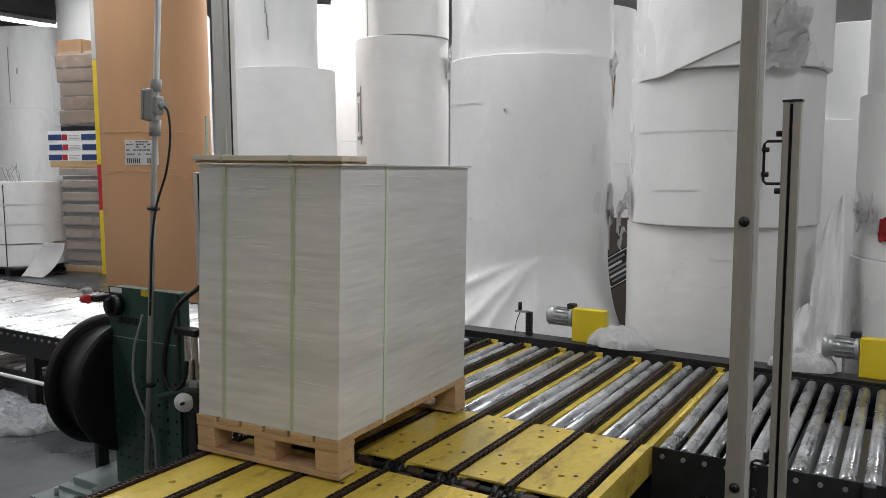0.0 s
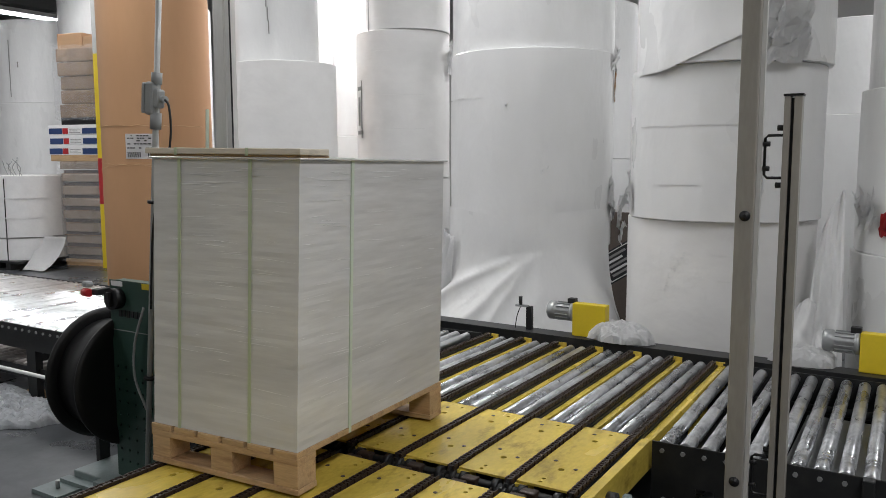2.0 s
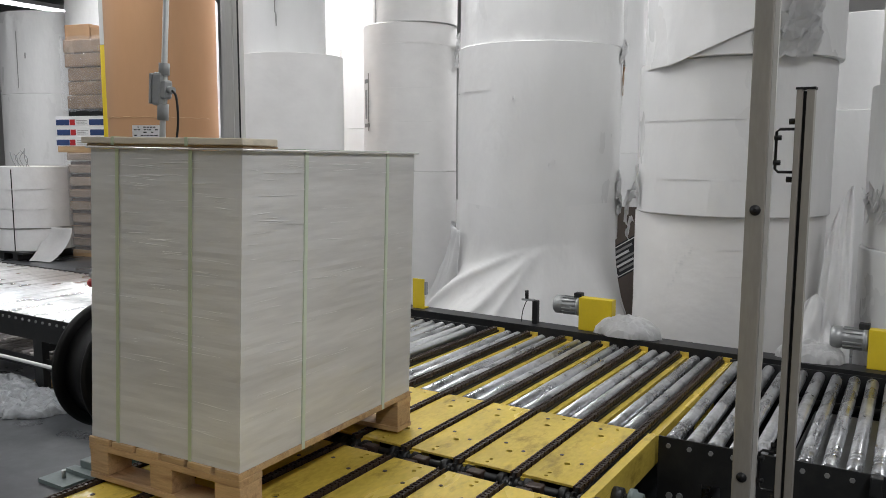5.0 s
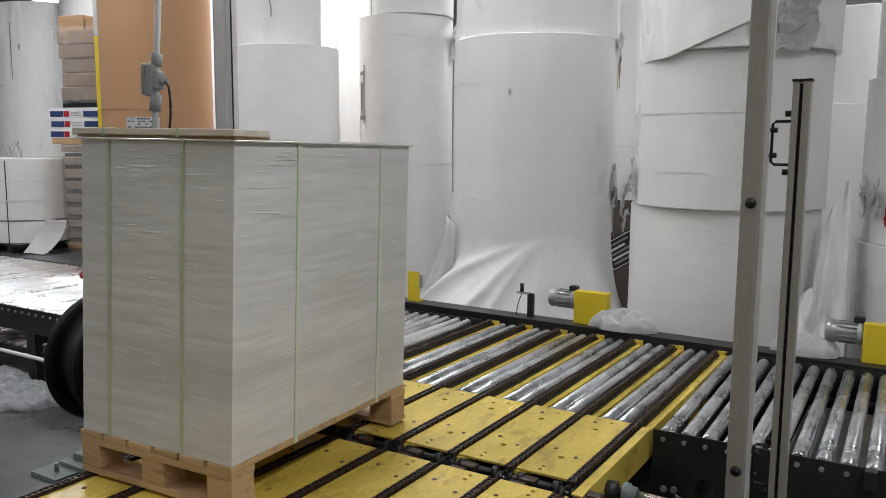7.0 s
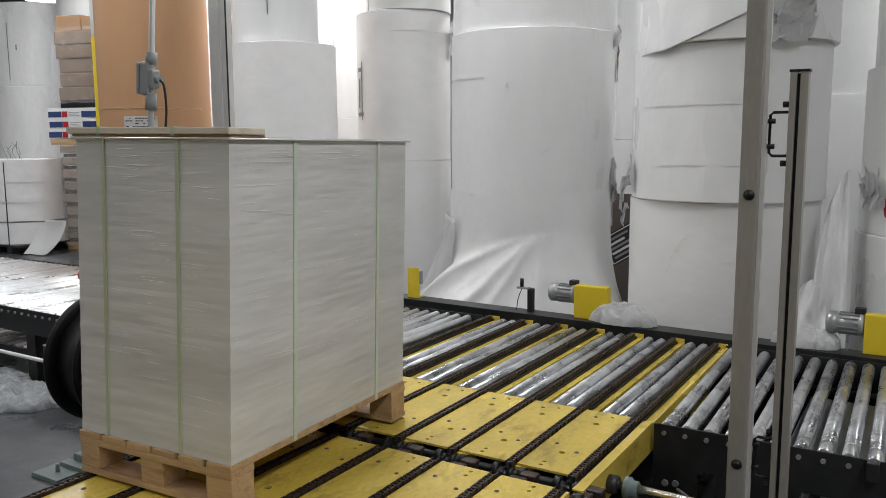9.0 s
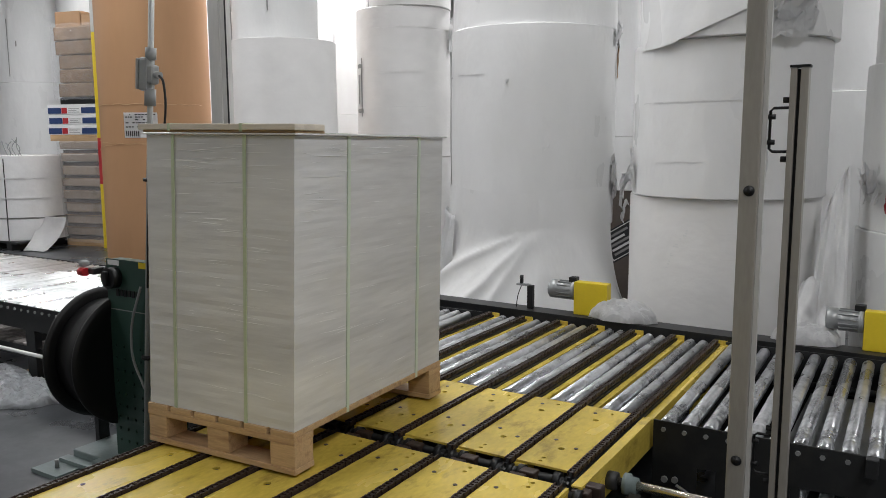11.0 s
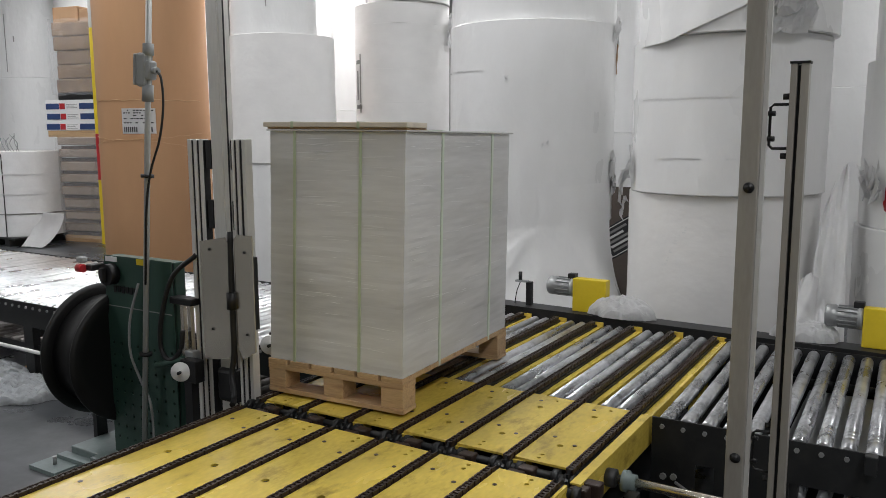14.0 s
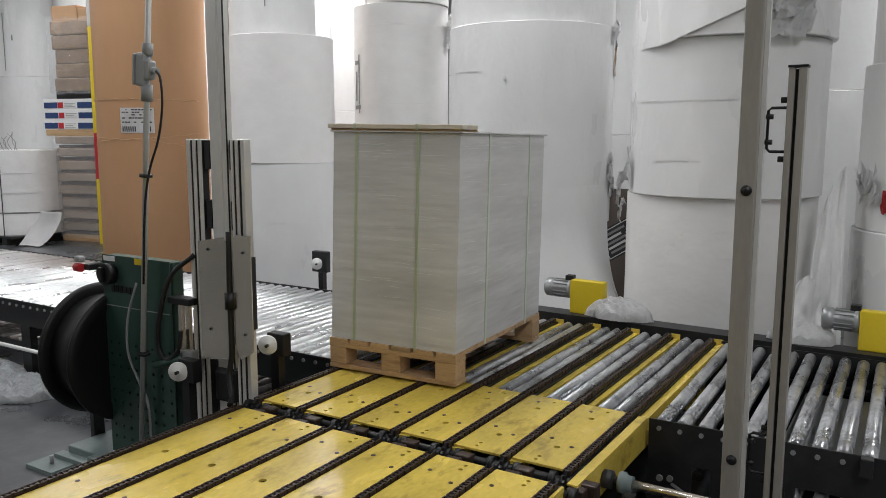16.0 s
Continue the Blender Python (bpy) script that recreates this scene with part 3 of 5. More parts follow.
def left_store():
    """The stock at the far end of the conveyor."""
    paper_roll(-12.15, 7.1, 0.98, 0, 2.62, "paper", "large white paper roll beyond the conveyor", 40, group="rear paper rolls")
    r = paper_roll(-12.15, 7.1, 0.98, 2.622, 4.08, "paper", "large white paper roll on top of another", 41, group="rear paper rolls")
    patch(r, "tape", 0.98, -75, -74, 0.1, 1.1, "greyink")
    patch(r, "tape_end", 0.98, -65.5, -64, 0.62, 0.72, "greyink")
    paper_roll(-10.6, 7.0, 0.6, 0.0, 2.2, "paper", "white paper roll beyond the column", 43, group="rear paper rolls")
    paper_roll(-10.6, 7.0, 0.6, 2.202, 4.5, "paper", "tall white paper roll beyond the column", 44, group="rear paper rolls")
    r = paper_roll(-9.46, 4.87, 0.58, 0.13, 1.37, "torn", "short film-wrapped white roll on a dark pallet", 42, group="stored loads")
    patch(r, "black_strap", 0.58, -62, -60.5, 0.0, 1.2, "black", "black strap")
    for z in (0.32, 0.61, 0.9):
        patch(r, "film_seam", 0.58, -150, 30, z, z + 0.018, "greyink" if z < 0.4 else "torn", "edge of the wrapping film", 0.006, 40, 1, 0.012, z)
    for x in (-0.35, 0.0, 0.35):
        box_part("pallet_block", (x - 0.06, x + 0.06, -0.56, 0.56, -0.13, -0.03), M["dark"], r)
    box_part("pallet_deck", (-0.55, 0.55, -0.56, 0.56, -0.03, -0.001), M["dark"], r, "dark pallet")
    bm = bmesh.new()
    random.seed(3)
    for k in range(6):
        x = 0.05 + 0.07 * k
        mesh_wire(bm, spline([(x, -0.3, 1.24), (x + random.uniform(-0.1, 0.1), -0.32, 1.36), (x + random.uniform(-0.25, 0.1), -0.34, 1.42 + 0.1 * random.random())], 5), 0.006, 5)
    part("loose_wire", bm, M["grey"], r, "loose grey wire ends")
    # cartons and boards
    t = thing("carton_stack", "stack of film-wrapped brown cartons, blue printed boxes and boards", "carton stack", "stored loads", pose(-8.6, 5.55, 0, 0, 0, 12))
    random.seed(5)
    box_part("pallet_base", (-0.42, 0.42, -0.35, 0.35, 0, 0.1), M["pine"], t, "pine pallet")
    z = 0.1
    for k in range(8):
        h = 0.185
        dx, dy = random.uniform(-0.025, 0.025), random.uniform(-0.02, 0.02)
        # dark slab stands for the shaded gap under each pack
        box_part("slip_sheet", (-0.4, 0.4, -0.33, 0.33, z, z + 0.05), M["gap"], t)
        w = random.uniform(0.8, 0.86)
        box_part("board_pack", (-0.42 + dx, -0.42 + dx + w, -0.36 + dy, 0.35 + dy, z + 0.045 + random.uniform(0, 0.02), z + h - 0.004), M["pack"], t, "film-wrapped pack of board", bevel=0.016)
        box_part("slip_sheet", (-0.43, 0.44, -0.365, 0.36, z + h - 0.004, z + h), M["card"], t)
        z += h
    box_part("pallet_board", (-0.6, 0.42, -0.36, 0.36, z, z + 0.09), M["pine"], t)
    z += 0.09
    for k in range(3):
        h = 0.15
        dx = random.uniform(-0.015, 0.015)
        b = box_part("printed_box", (-0.62 + dx, 0.4 + dx, -0.36, 0.36, z + 0.003, z + h), M["white"], t, "white carton with blue and red print", bevel=0.004)
        for x0, x1, m in ((-0.61, -0.36, "blue"), (-0.35, -0.25, "red"), (0.02, 0.39, "blue")):
            box_part("print_panel", (x0 + dx, x1 + dx, -0.364, -0.3605, z + 0.015, z + 0.1), M[m], b)
        for q in range(3):
            box_part("print_line", (-0.22 + dx, -0.02 - 0.05 * (q % 2) + dx, -0.364, -0.3605, z + 0.03 + 0.025 * q, z + 0.038 + 0.025 * q), M["greyink"], b)
        z += h
    box_part("pallet_board", (-0.36, 0.42, -0.36, 0.36, z, z + 0.1), M["black"], t, "dark slatted board")
    z += 0.1
    z_wrap = z
    for k in range(5):
        h = 0.205
        dx = random.uniform(-0.03, 0.03)
        box_part("carton", (-0.41 + dx, 0.41 + dx, -0.33 + random.uniform(-0.015, 0.015), 0.33, z + 0.006, z + h), M["cardfilm"], t, "film-wrapped brown carton", bevel=0.018)
        z += h
    box_part("carton", (-0.42, 0.05, -0.3, 0.2, z + 0.002, z + 0.22), M["card"], t, bevel=0.006)
    box_part("carton", (0.07, 0.42, -0.3, 0.2, z + 0.002, z + 0.17), M["card"], t, bevel=0.006)
    bm = bmesh.new()

    def drape(u, v):
        x = -0.46 + 0.94 * u
        zz = z_wrap - 0.03 + (z - z_wrap + 0.07) * v
        fold = 0.03 * abs(fbm(x * 4 + 2 * v, zz * 3, 3.3, 3)) + 0.012 * fbm(x * 14, zz * 9, 7.1, 2)
        return Vector((x + 0.03 * fbm(zz * 3, u, 5.0), -0.37 - fold, zz + 0.03 * fbm(x * 5, v, 8.0)))

    sheet(bm, drape, 40, 40, 0.0, False)
    part("stretch_film", bm, M["clear"], t, "crumpled clear stretch film round the cartons")
    bm = bmesh.new()

    def drape_low(u, v):
        x = -0.45 + 0.92 * u
        zz = 0.06 + 1.5 * v
        return Vector((x, -0.392 - 0.02 * abs(fbm(x * 4 + v, zz * 3, 1.3, 3)) - 0.006 * fbm(x * 15, zz * 9, 2.1, 2), zz))

    sheet(bm, drape_low, 40, 50, 0.0, False)
    part("stretch_film", bm, M["clear"], t, "crumpled clear stretch film round the board packs")
    # column
    t = thing("steel_column", "white steel column painted yellow and red low down", "column", at=pose(-8.02, 5.25, 0, 0, 0, 0))
    box_part("yellow_section", (-0.09, 0.09, -0.09, 0.09, 0.0, 0.95), M["yellow_clean"], t, bevel=0.006)
    box_part("red_section", (-0.09, 0.09, -0.09, 0.09, 0.951, 1.62), M["red"], t, bevel=0.006)
    box_part("yellow_section", (-0.09, 0.09, -0.09, 0.09, 1.621, 3.12), M["yellow_clean"], t, bevel=0.006)
    box_part("bare_section", (-0.09, 0.09, -0.09, 0.09, 3.121, 6.3), M["pipe"], t, bevel=0.006)
    t = thing("fallen_sheet", "curled white paper sheet leaning by the carton stack", "paper sheet", at=pose(-8.72, 4.78, 0, 0, 0, 18))
    bm = bmesh.new()

    def curl(u, v):
        fall = v ** 1.6
        return Vector((-0.26 + 0.5 * u - 0.1 * fall + 0.12 * (1 - u) * fall, -0.38 * fall + 0.03 * math.sin(5 * u), 0.46 * (1 - v) ** 1.3 + 0.012 + 0.05 * fall * (1 - u) * math.sin(3.1 * v)))

    sheet(bm, curl, 16, 20, 0.002)
    part("sheet_of_paper", bm, M["torn"], t)
    crumple("film_scrap", "crumpled clear stretch film on the floor", "plastic film", -2.45, 0.52, 0, 0.3, 0.22, 0.1, 7, "trash", 40, 7.0, 0.5)
    crumple("film_scrap", "crumpled clear stretch film on the floor", "plastic film", -3.0, 0.6, 0, 0.36, 0.22, 0.09, 8, "trash", 40, 7.0, 0.5)
    b = thing("broken_board", "loose pine board on the floor under the conveyor", "board", at=pose(-2.6, 0.95, 0, 0, 0, 20))
    box_part("plank", (-0.35, 0.35, -0.05, 0.05, 0, 0.02), M["pine"], b, bevel=0.002)
    p = thing("white_pipe", "thin white pipe running beneath the conveyor", "pipe")
    tube_part("pipe", (-5.5, 0.62, 0.245), (-1.3, 0.62, 0.245), 0.012, M["plastic"], p)
    for x in (-4.3, -1.6):
        box_part("pipe_stand", (x, x + 0.03, 0.6, 0.64, 0, 0.235), M["dark"], p)


def roll_details():
    r = next(o for o in scene.objects if o.get("label", "").startswith("very tall brown"))
    lab = patch(r, "label", 0.55, -72, -38, 1.61, 1.855, "white", "white printed label", 0.004, 14, 1)
    random.seed(2)
    for row, z in enumerate((1.83, 1.805, 1.78, 1.75, 1.71)):
        a = -70
        while a < -42:
            w = random.uniform(1.0, 3.5)
            if random.random() < 0.65:
                patch(lab, "label_line", 0.55, a, a + w, z, z + 0.011, "ink", "", 0.0065, 2, 1)
            a += w + 0.8
    for a in range(14):
        if a not in (7, 8, 9):
            patch(lab, "label_bar", 0.55, -70 + 2.1 * a, -70 + 2.1 * a + 1.1, 1.625, 1.675, "ink", "", 0.0065, 2, 1)
    for z, dz in ((1.935, 0.0), (1.60, 0.12), (1.47, -0.2)):
        bm = bmesh.new()
        pts = [(0.556 * math.cos(radians(a)), 0.556 * math.sin(radians(a)), z + dz * math.sin(radians(a * 1.3)) * 0.4 + 0.006 * math.sin(a * 0.3)) for a in range(-130, 20, 6)]
        mesh_wire(bm, pts, 0.0026 if dz == 0 else 0.0016, 5)
        part("twine", bm, M["pine"], r)
    r = next(o for o in scene.objects if o.get("label", "").startswith("off-white paper roll with grey tape"))
    for a0, a1, z0, z1 in ((-118, -115, 0.42, 1.02), (-130, -115, 0.92, 0.96), (-130, -113, 0.46, 0.50), (-127, -122, 0.55, 0.85)):
        patch(r, "tape", 0.5, a0, a1, z0, z1, "greyink", "grey tape strip", 0.004, 4, 1)
    r = next(o for o in scene.objects if o.get("label", "").startswith("film-wrapped white paper roll"))
    patch(r, "film_edge", 0.5, -140, -132, 0.0, 1.1, "torn", "frayed film edge", 0.004, 3, 20, 0.012, 5.3)
    # torn wrapper on the right-hand stack
    r = next(o for o in scene.objects if o.get("label", "").startswith("white paper roll with a torn wrapper") and abs(o.location.x - 1.19) < 0.01)
    bm = bmesh.new()

    def hem(u, v):
        a = radians(-150 + 82 * u)
        rr = 0.606 + 0.014 * (1 - v) * (0.4 + u) + 0.006 * fbm(u * 3, v * 2, 1)
        low = -0.045 + 0.02 * u + 0.19 * max(0, (u - 0.35) / 0.65) ** 1.3
        return Vector((rr * math.cos(a), rr * math.sin(a), low + (0.5 - low) * v))

    sheet(bm, hem, 40, 10)
    part("wrapper_hem", bm, M["paper"], r, "slanting lower hem of the wrapper")
    for a0, a1, z0, z1, sd in ((-70, -40, -0.02, 0.2, 4.1), (-64, -46, 0.12, 0.42, 7.7), (-58, -36, 0.02, 0.32, 9.4), (-72, -58, 0.02, 0.16, 2.6)):
        patch(r, "torn_flap", 0.6, a0, a1, z0, z1, "torn", "torn wrapper edge", 0.012, 9, 8, 0.045, sd, 0.09)
    # torn spots and seams on the stack behind the posts
    m = next(o for o in scene.objects if abs(o.location.x - 1.148) < 0.001 and o.get("category") == "paper roll")
    for a0, a1, z0, z1, sd in ((-44, -40, 0.42, 0.52, 1.3), (-60, -56, 0.16, 0.3, 2.9), (-150, -144, 0.04, 0.22, 5.5), (-152, -147, 0.1, 0.3, 6.5)):
        patch(m, "torn_spot", 0.6, a0, a1, z0, z1, "torn", "small torn spot in the wrapper", 0.008, 6, 8, 0.03, sd, 0.02)
    m = next(o for o in scene.objects if o.get("label", "").startswith("narrow white paper roll"))
    # grey strips paint the shade of a slanting fold in the wrapper
    for k in range(7):
        patch(m, "crease", 0.41, -66 + 1.5 * k, -64.5 + 1.5 * k, 0.98 - 0.12 * k, 1.1 - 0.12 * k, "greyink", "grey strip standing for the shade in a wrapper fold", 0.004, 2, 3, 0.012, k * 1.7)
    # flaps between the stacks
    r = next(o for o in scene.objects if o.get("label", "").startswith("wide white paper roll"))
    patch(r, "torn_flap", 0.62, 2, 27, 0.2, 0.5, "torn", "torn wrapper flap", 0.012, 10, 10, 0.06, 2.2, -0.02)
    patch(r, "torn_flap", 0.66, 10, 34, 0.12, 0.42, "torn", "torn wrapper flap", 0.02, 10, 10, 0.07, 4.7, 0.1)
    patch(r, "torn_flap", 0.66, 14, 30, 0.0, 0.16, "torn", "torn wrapper flap", 0.03, 7, 6, 0.05, 6.2, 0.06)
    patch(r, "brown_tape", 0.62, 12, 24, 1.08, 1.36, "card", "torn brown tape", 0.01, 5, 5, 0.03, 1.7)
    patch(r, "torn_flap", 0.62, 2, 26, 1.3, 1.46, "torn", "torn wrapper flap", 0.01, 9, 6, 0.05, 8.1, 0.05)
    for a, z in ((-58, 0.55), (-55, 0.57), (-82, 1.02)):
        patch(r, "scuff", 0.62, a, a + 2.0, z, z + 0.03, "torn", "small torn scuff", 0.008, 3, 3, 0.012, a)
    r = next(o for o in scene.objects if o.get("label", "").startswith("off-white paper roll with grey tape"))
    patch(r, "torn_flap", 0.5, 8, 30, 1.1, 1.42, "torn", "torn wrapper flap", 0.01, 8, 8, 0.06, 3.9, 0.04)
    patch(r, "wrinkle", 0.5, -100, 20, 1.30, 1.306, "paper_warm", "wrinkle in the wrapper", 0.004, 20, 1, 0.006, 2.9)
    r = next(o for o in scene.objects if o.get("label", "").startswith("narrow off-white paper roll"))
    patch(r, "dark_seam", 0.45, -122, -119, 0.0, 1.2, "greyink", "grey seam of the wrapper")
    r = next(o for o in scene.objects if o.get("label", "").startswith("white paper roll with a red mark"))
    patch(r, "red_mark", 0.6, -137, -120, 0.11, 0.24, "red", "red sprayed mark", 0.004, 8, 4, 0.03, 2.0)
    patch(r, "torn_flap", 0.6, -156, -138, 0.16, 0.34, "torn", "torn wrapper flap", 0.01, 10, 8, 0.08, 5.2, 0.05)
    r = next(o for o in scene.objects if o.get("label", "").startswith("white wrapped paper roll at the foot"))
    random.seed(9)
    # bits of tape whose white colour stands for their glints
    for k in range(14):
        a, z = -112 + k * 1.1 + random.uniform(-1, 1), 0.78 + 0.02 * k + random.uniform(-0.02, 0.02)
        patch(r, "tape_scrap", 0.6, a, a + random.uniform(0.8, 2.2), z, z + 0.008, "plastic", "", 0.004, 2, 1)
    # sagging wrapper round the wide stack's foot
    t = thing("sagging_wrapper", "loose white wrapper sagging in folds round the roll's foot", "paper wrapper", at=pose(-0.35, 3.46, 0))
    bm = bmesh.new()

    def skirt(u, v):
        a = radians(192 + 172 * u)
        g = max(0.0, (v - 0.22) / 0.78)
        flare = g ** 1.7 * (0.20 + 0.16 * (1 - u)) + 0.004 * fbm(u * 4, v * 3, 2.0)
        for foot, amp, wide in ((-0.05, 0.16, 0.07), (0.16, 0.06, 0.10), (0.27, 0.17, 0.06), (0.40, 0.09, 0.04), (0.56, 0.12, 0.11), (0.95, 0.10, 0.12)):
            line = 0.66 + (foot - 0.66) * g ** 0.6 + 0.02 * fbm(v * 3, foot * 7, 1.0)
            q = (u - line) / (wide * (0.35 + 0.9 * g))
            flare += amp * g ** 1.1 * math.exp(-abs(q) ** 1.3)
        r_ = 0.632 + flare
        z = 1.22 - 1.2 * v + 0.02 * math.sin(9 * u)
        return Vector((r_ * math.cos(a), max(r_ * math.sin(a), -0.985 + 0.01 * math.sin(30 * u)), max(z, 0.02)))

    sheet(bm, skirt, 150, 60)
    part("wrapper_skirt", bm, M["paper"], t)
    bm = bmesh.new()

    def loose(u, v):
        a = radians(186 + 52 * u)
        r_ = 0.66 + (0.12 + 0.36 * (1 - u)) * v ** 1.3 + 0.05 * v * math.sin(9 * u + 2 * v) + 0.02 * fbm(u * 3, v * 3, 4.4)
        z = 0.98 + 0.10 * u - 0.95 * v ** 0.9 + 0.05 * math.sin(5 * u)
        return Vector((r_ * math.cos(a), max(r_ * math.sin(a), -0.98), max(z, 0.03)))

    sheet(bm, loose, 50, 30, 0.003)
    part("loose_flap", bm, M["torn"], t, "loose torn flap of the wrapper")
    # curtain of torn wrapper between the two right-hand stacks
    t = thing("hanging_wrapper", "long strip of torn white wrapper hanging between rolls", "paper wrapper", at=pose(1.86, 2.95, 0))
    bm = bmesh.new()

    def curtain(u, v):
        left = -0.02 - 0.14 * v ** 0.45 + 0.03 * fbm(v * 4, 1, 2) * v
        right = 0.05 + 0.05 * v
        fold = 0.035 * math.sin(11 * u + 2.5 * v) * (0.3 + v) + 0.03 * fbm(u * 3, v * 4, 3)
        top = 1.42 - 0.16 * (1 - u) ** 2
        return Vector((left + (right - left) * u, -0.14 * v + fold, top * (1 - v) + 0.002))

    sheet(bm, curtain, 40, 48)
    part("strip", bm, M["torn"], t)
    bm = bmesh.new()

    def second(u, v):
        w = 0.05 + 0.11 * v ** 0.6
        return Vector((-0.11 - 0.05 * v + w * (u - 0.5) * 2, -0.08 - 0.12 * v + 0.03 * math.sin(8 * u + 4 * v) + 0.03 * fbm(u * 3, v * 4, 9), (0.78 - 0.08 * abs(u - 0.5)) * (1 - v) + 0.002))

    sheet(bm, second, 26, 30)
    part("lower_strip", bm, M["torn"], t)
    crumple("wrapper_heap", "crumpled white wrapping paper lying on the edge beam", "paper wrapper", 0.79, 2.34, 0.513, 0.21, 0.11, 0.12, 11, "torn", 30, 4.0, 0.3)
    crumple("wrapper_heap", "crumpled white wrapping paper lying on the edge beam", "paper wrapper", 1.80, 2.32, 0.513, 0.17, 0.1, 0.11, 12, "torn", 28, 4.0, 0.3)
    # dark board stands for the shaded gap and roll between the stacks
    t = thing("cardboard_sheet", "dark board standing for the shaded gap, with a printed black label", "cardboard", at=pose(0.40, 4.35, 0, -5, 0, 12))
    box_part("board", (-0.5, 0.25, 0, 0.02, 0, 1.15), M["shade_card"], t, bevel=0.003)
    tilt = Matrix.Translation((-0.31, 0, 0.72)) @ Matrix.Rotation(radians(-32), 4, "Y")
    bm = bmesh.new()
    mesh_box(bm, -0.16, 0.16, -0.004, -0.001, -0.13, 0.13, m=tilt)
    lab = part("label", bm, M["ink"], t, "black printed label")
    bm = bmesh.new()
    for x0, x1, z0, z1 in ((-0.145, 0.145, 0.11, 0.118), (-0.145, 0.145, -0.118, -0.11), (-0.145, -0.137, -0.11, 0.11), (0.137, 0.145, -0.11, 0.11)):
        mesh_box(bm, x0, x1, -0.007, -0.0045, z0, z1, m=tilt)
    part("label_border", bm, M["white"], lab)
    for k in range(5):
        bm = bmesh.new()
        mesh_box(bm, -0.11, 0.1 - 0.05 * (k % 2), -0.007, -0.0045, -0.085 + 0.038 * k, -0.065 + 0.038 * k, m=tilt)
        part("label_line", bm, M["white" if k % 2 else "greyink"], lab)


# ---- strapping arch ----
def posts():
    t = thing("arch_post", "tall galvanised steel arch post with round black bolts", "post", "arch posts")
    bm = bmesh.new()
    mesh_box(bm, 1.874, 1.924, 0.06, 0.14, 0, 3.3, 0.004)
    part("profile", bm, M["post"], t)
    box_part("lip", (1.9245, 1.936, 0.075, 0.09, 0, 3.3), M["alu"], t)
    box_part("slot", (1.9242, 1.93, 0.095, 0.125, 0.02, 3.29), M["black"], t, "dark slot along the profile")
    for z in (1.445, 0.682):
        bm = bmesh.new()
        mesh_lathe(bm, [(0.005, 0.005), (0.005, 0.003), (0.0135, 0.003), (0.015, 0)], 20, pose(1.901, 0.0595, z, 90))
        part("bolt", bm, M["black"], t)
    box_part("foot_plate", (1.82, 1.98, 0.0, 0.2, 0, 0.012), M["post"], t)
    t = thing("guide_rail", "slim grey aluminium guide rail held beside the post", "rail", "arch posts")
    bm = bmesh.new()
    mesh_box(bm, 1.988, 2.004, 0.07, 0.105, 0.0, 1.768, 0.002)
    mesh_box(bm, 2.013, 2.033, 0.07, 0.105, 0.0, 1.768, 0.002)
    part("profile", bm, M["post"], t)
    box_part("groove", (2.004, 2.013, 0.082, 0.104, 0.0, 1.764), M["black"], t, "dark groove")
    box_part("end_cap", (1.986, 2.035, 0.068, 0.107, 1.768, 1.774), M["black"], t)
    for z in (1.62, 0.72):
        bm = bmesh.new()
        mesh_wire(bm, [(1.99, 0.085, z + 0.045), (1.95, 0.085, z + 0.045), (1.942, 0.085, z + 0.038), (1.942, 0.085, z - 0.062), (1.95, 0.085, z - 0.07), (1.99, 0.085, z - 0.07)], 0.004)
        for dz in (0.065, -0.09):
            mesh_tube(bm, (1.972, 0.085, z + dz), (1.989, 0.085, z + dz), 0.008, 8)
        for dz in (0.022, -0.045):
            mesh_tube(bm, (1.937, 0.085, z + dz), (1.955, 0.085, z + dz), 0.007, 8)
        part("bracket", bm, M["black"], t)


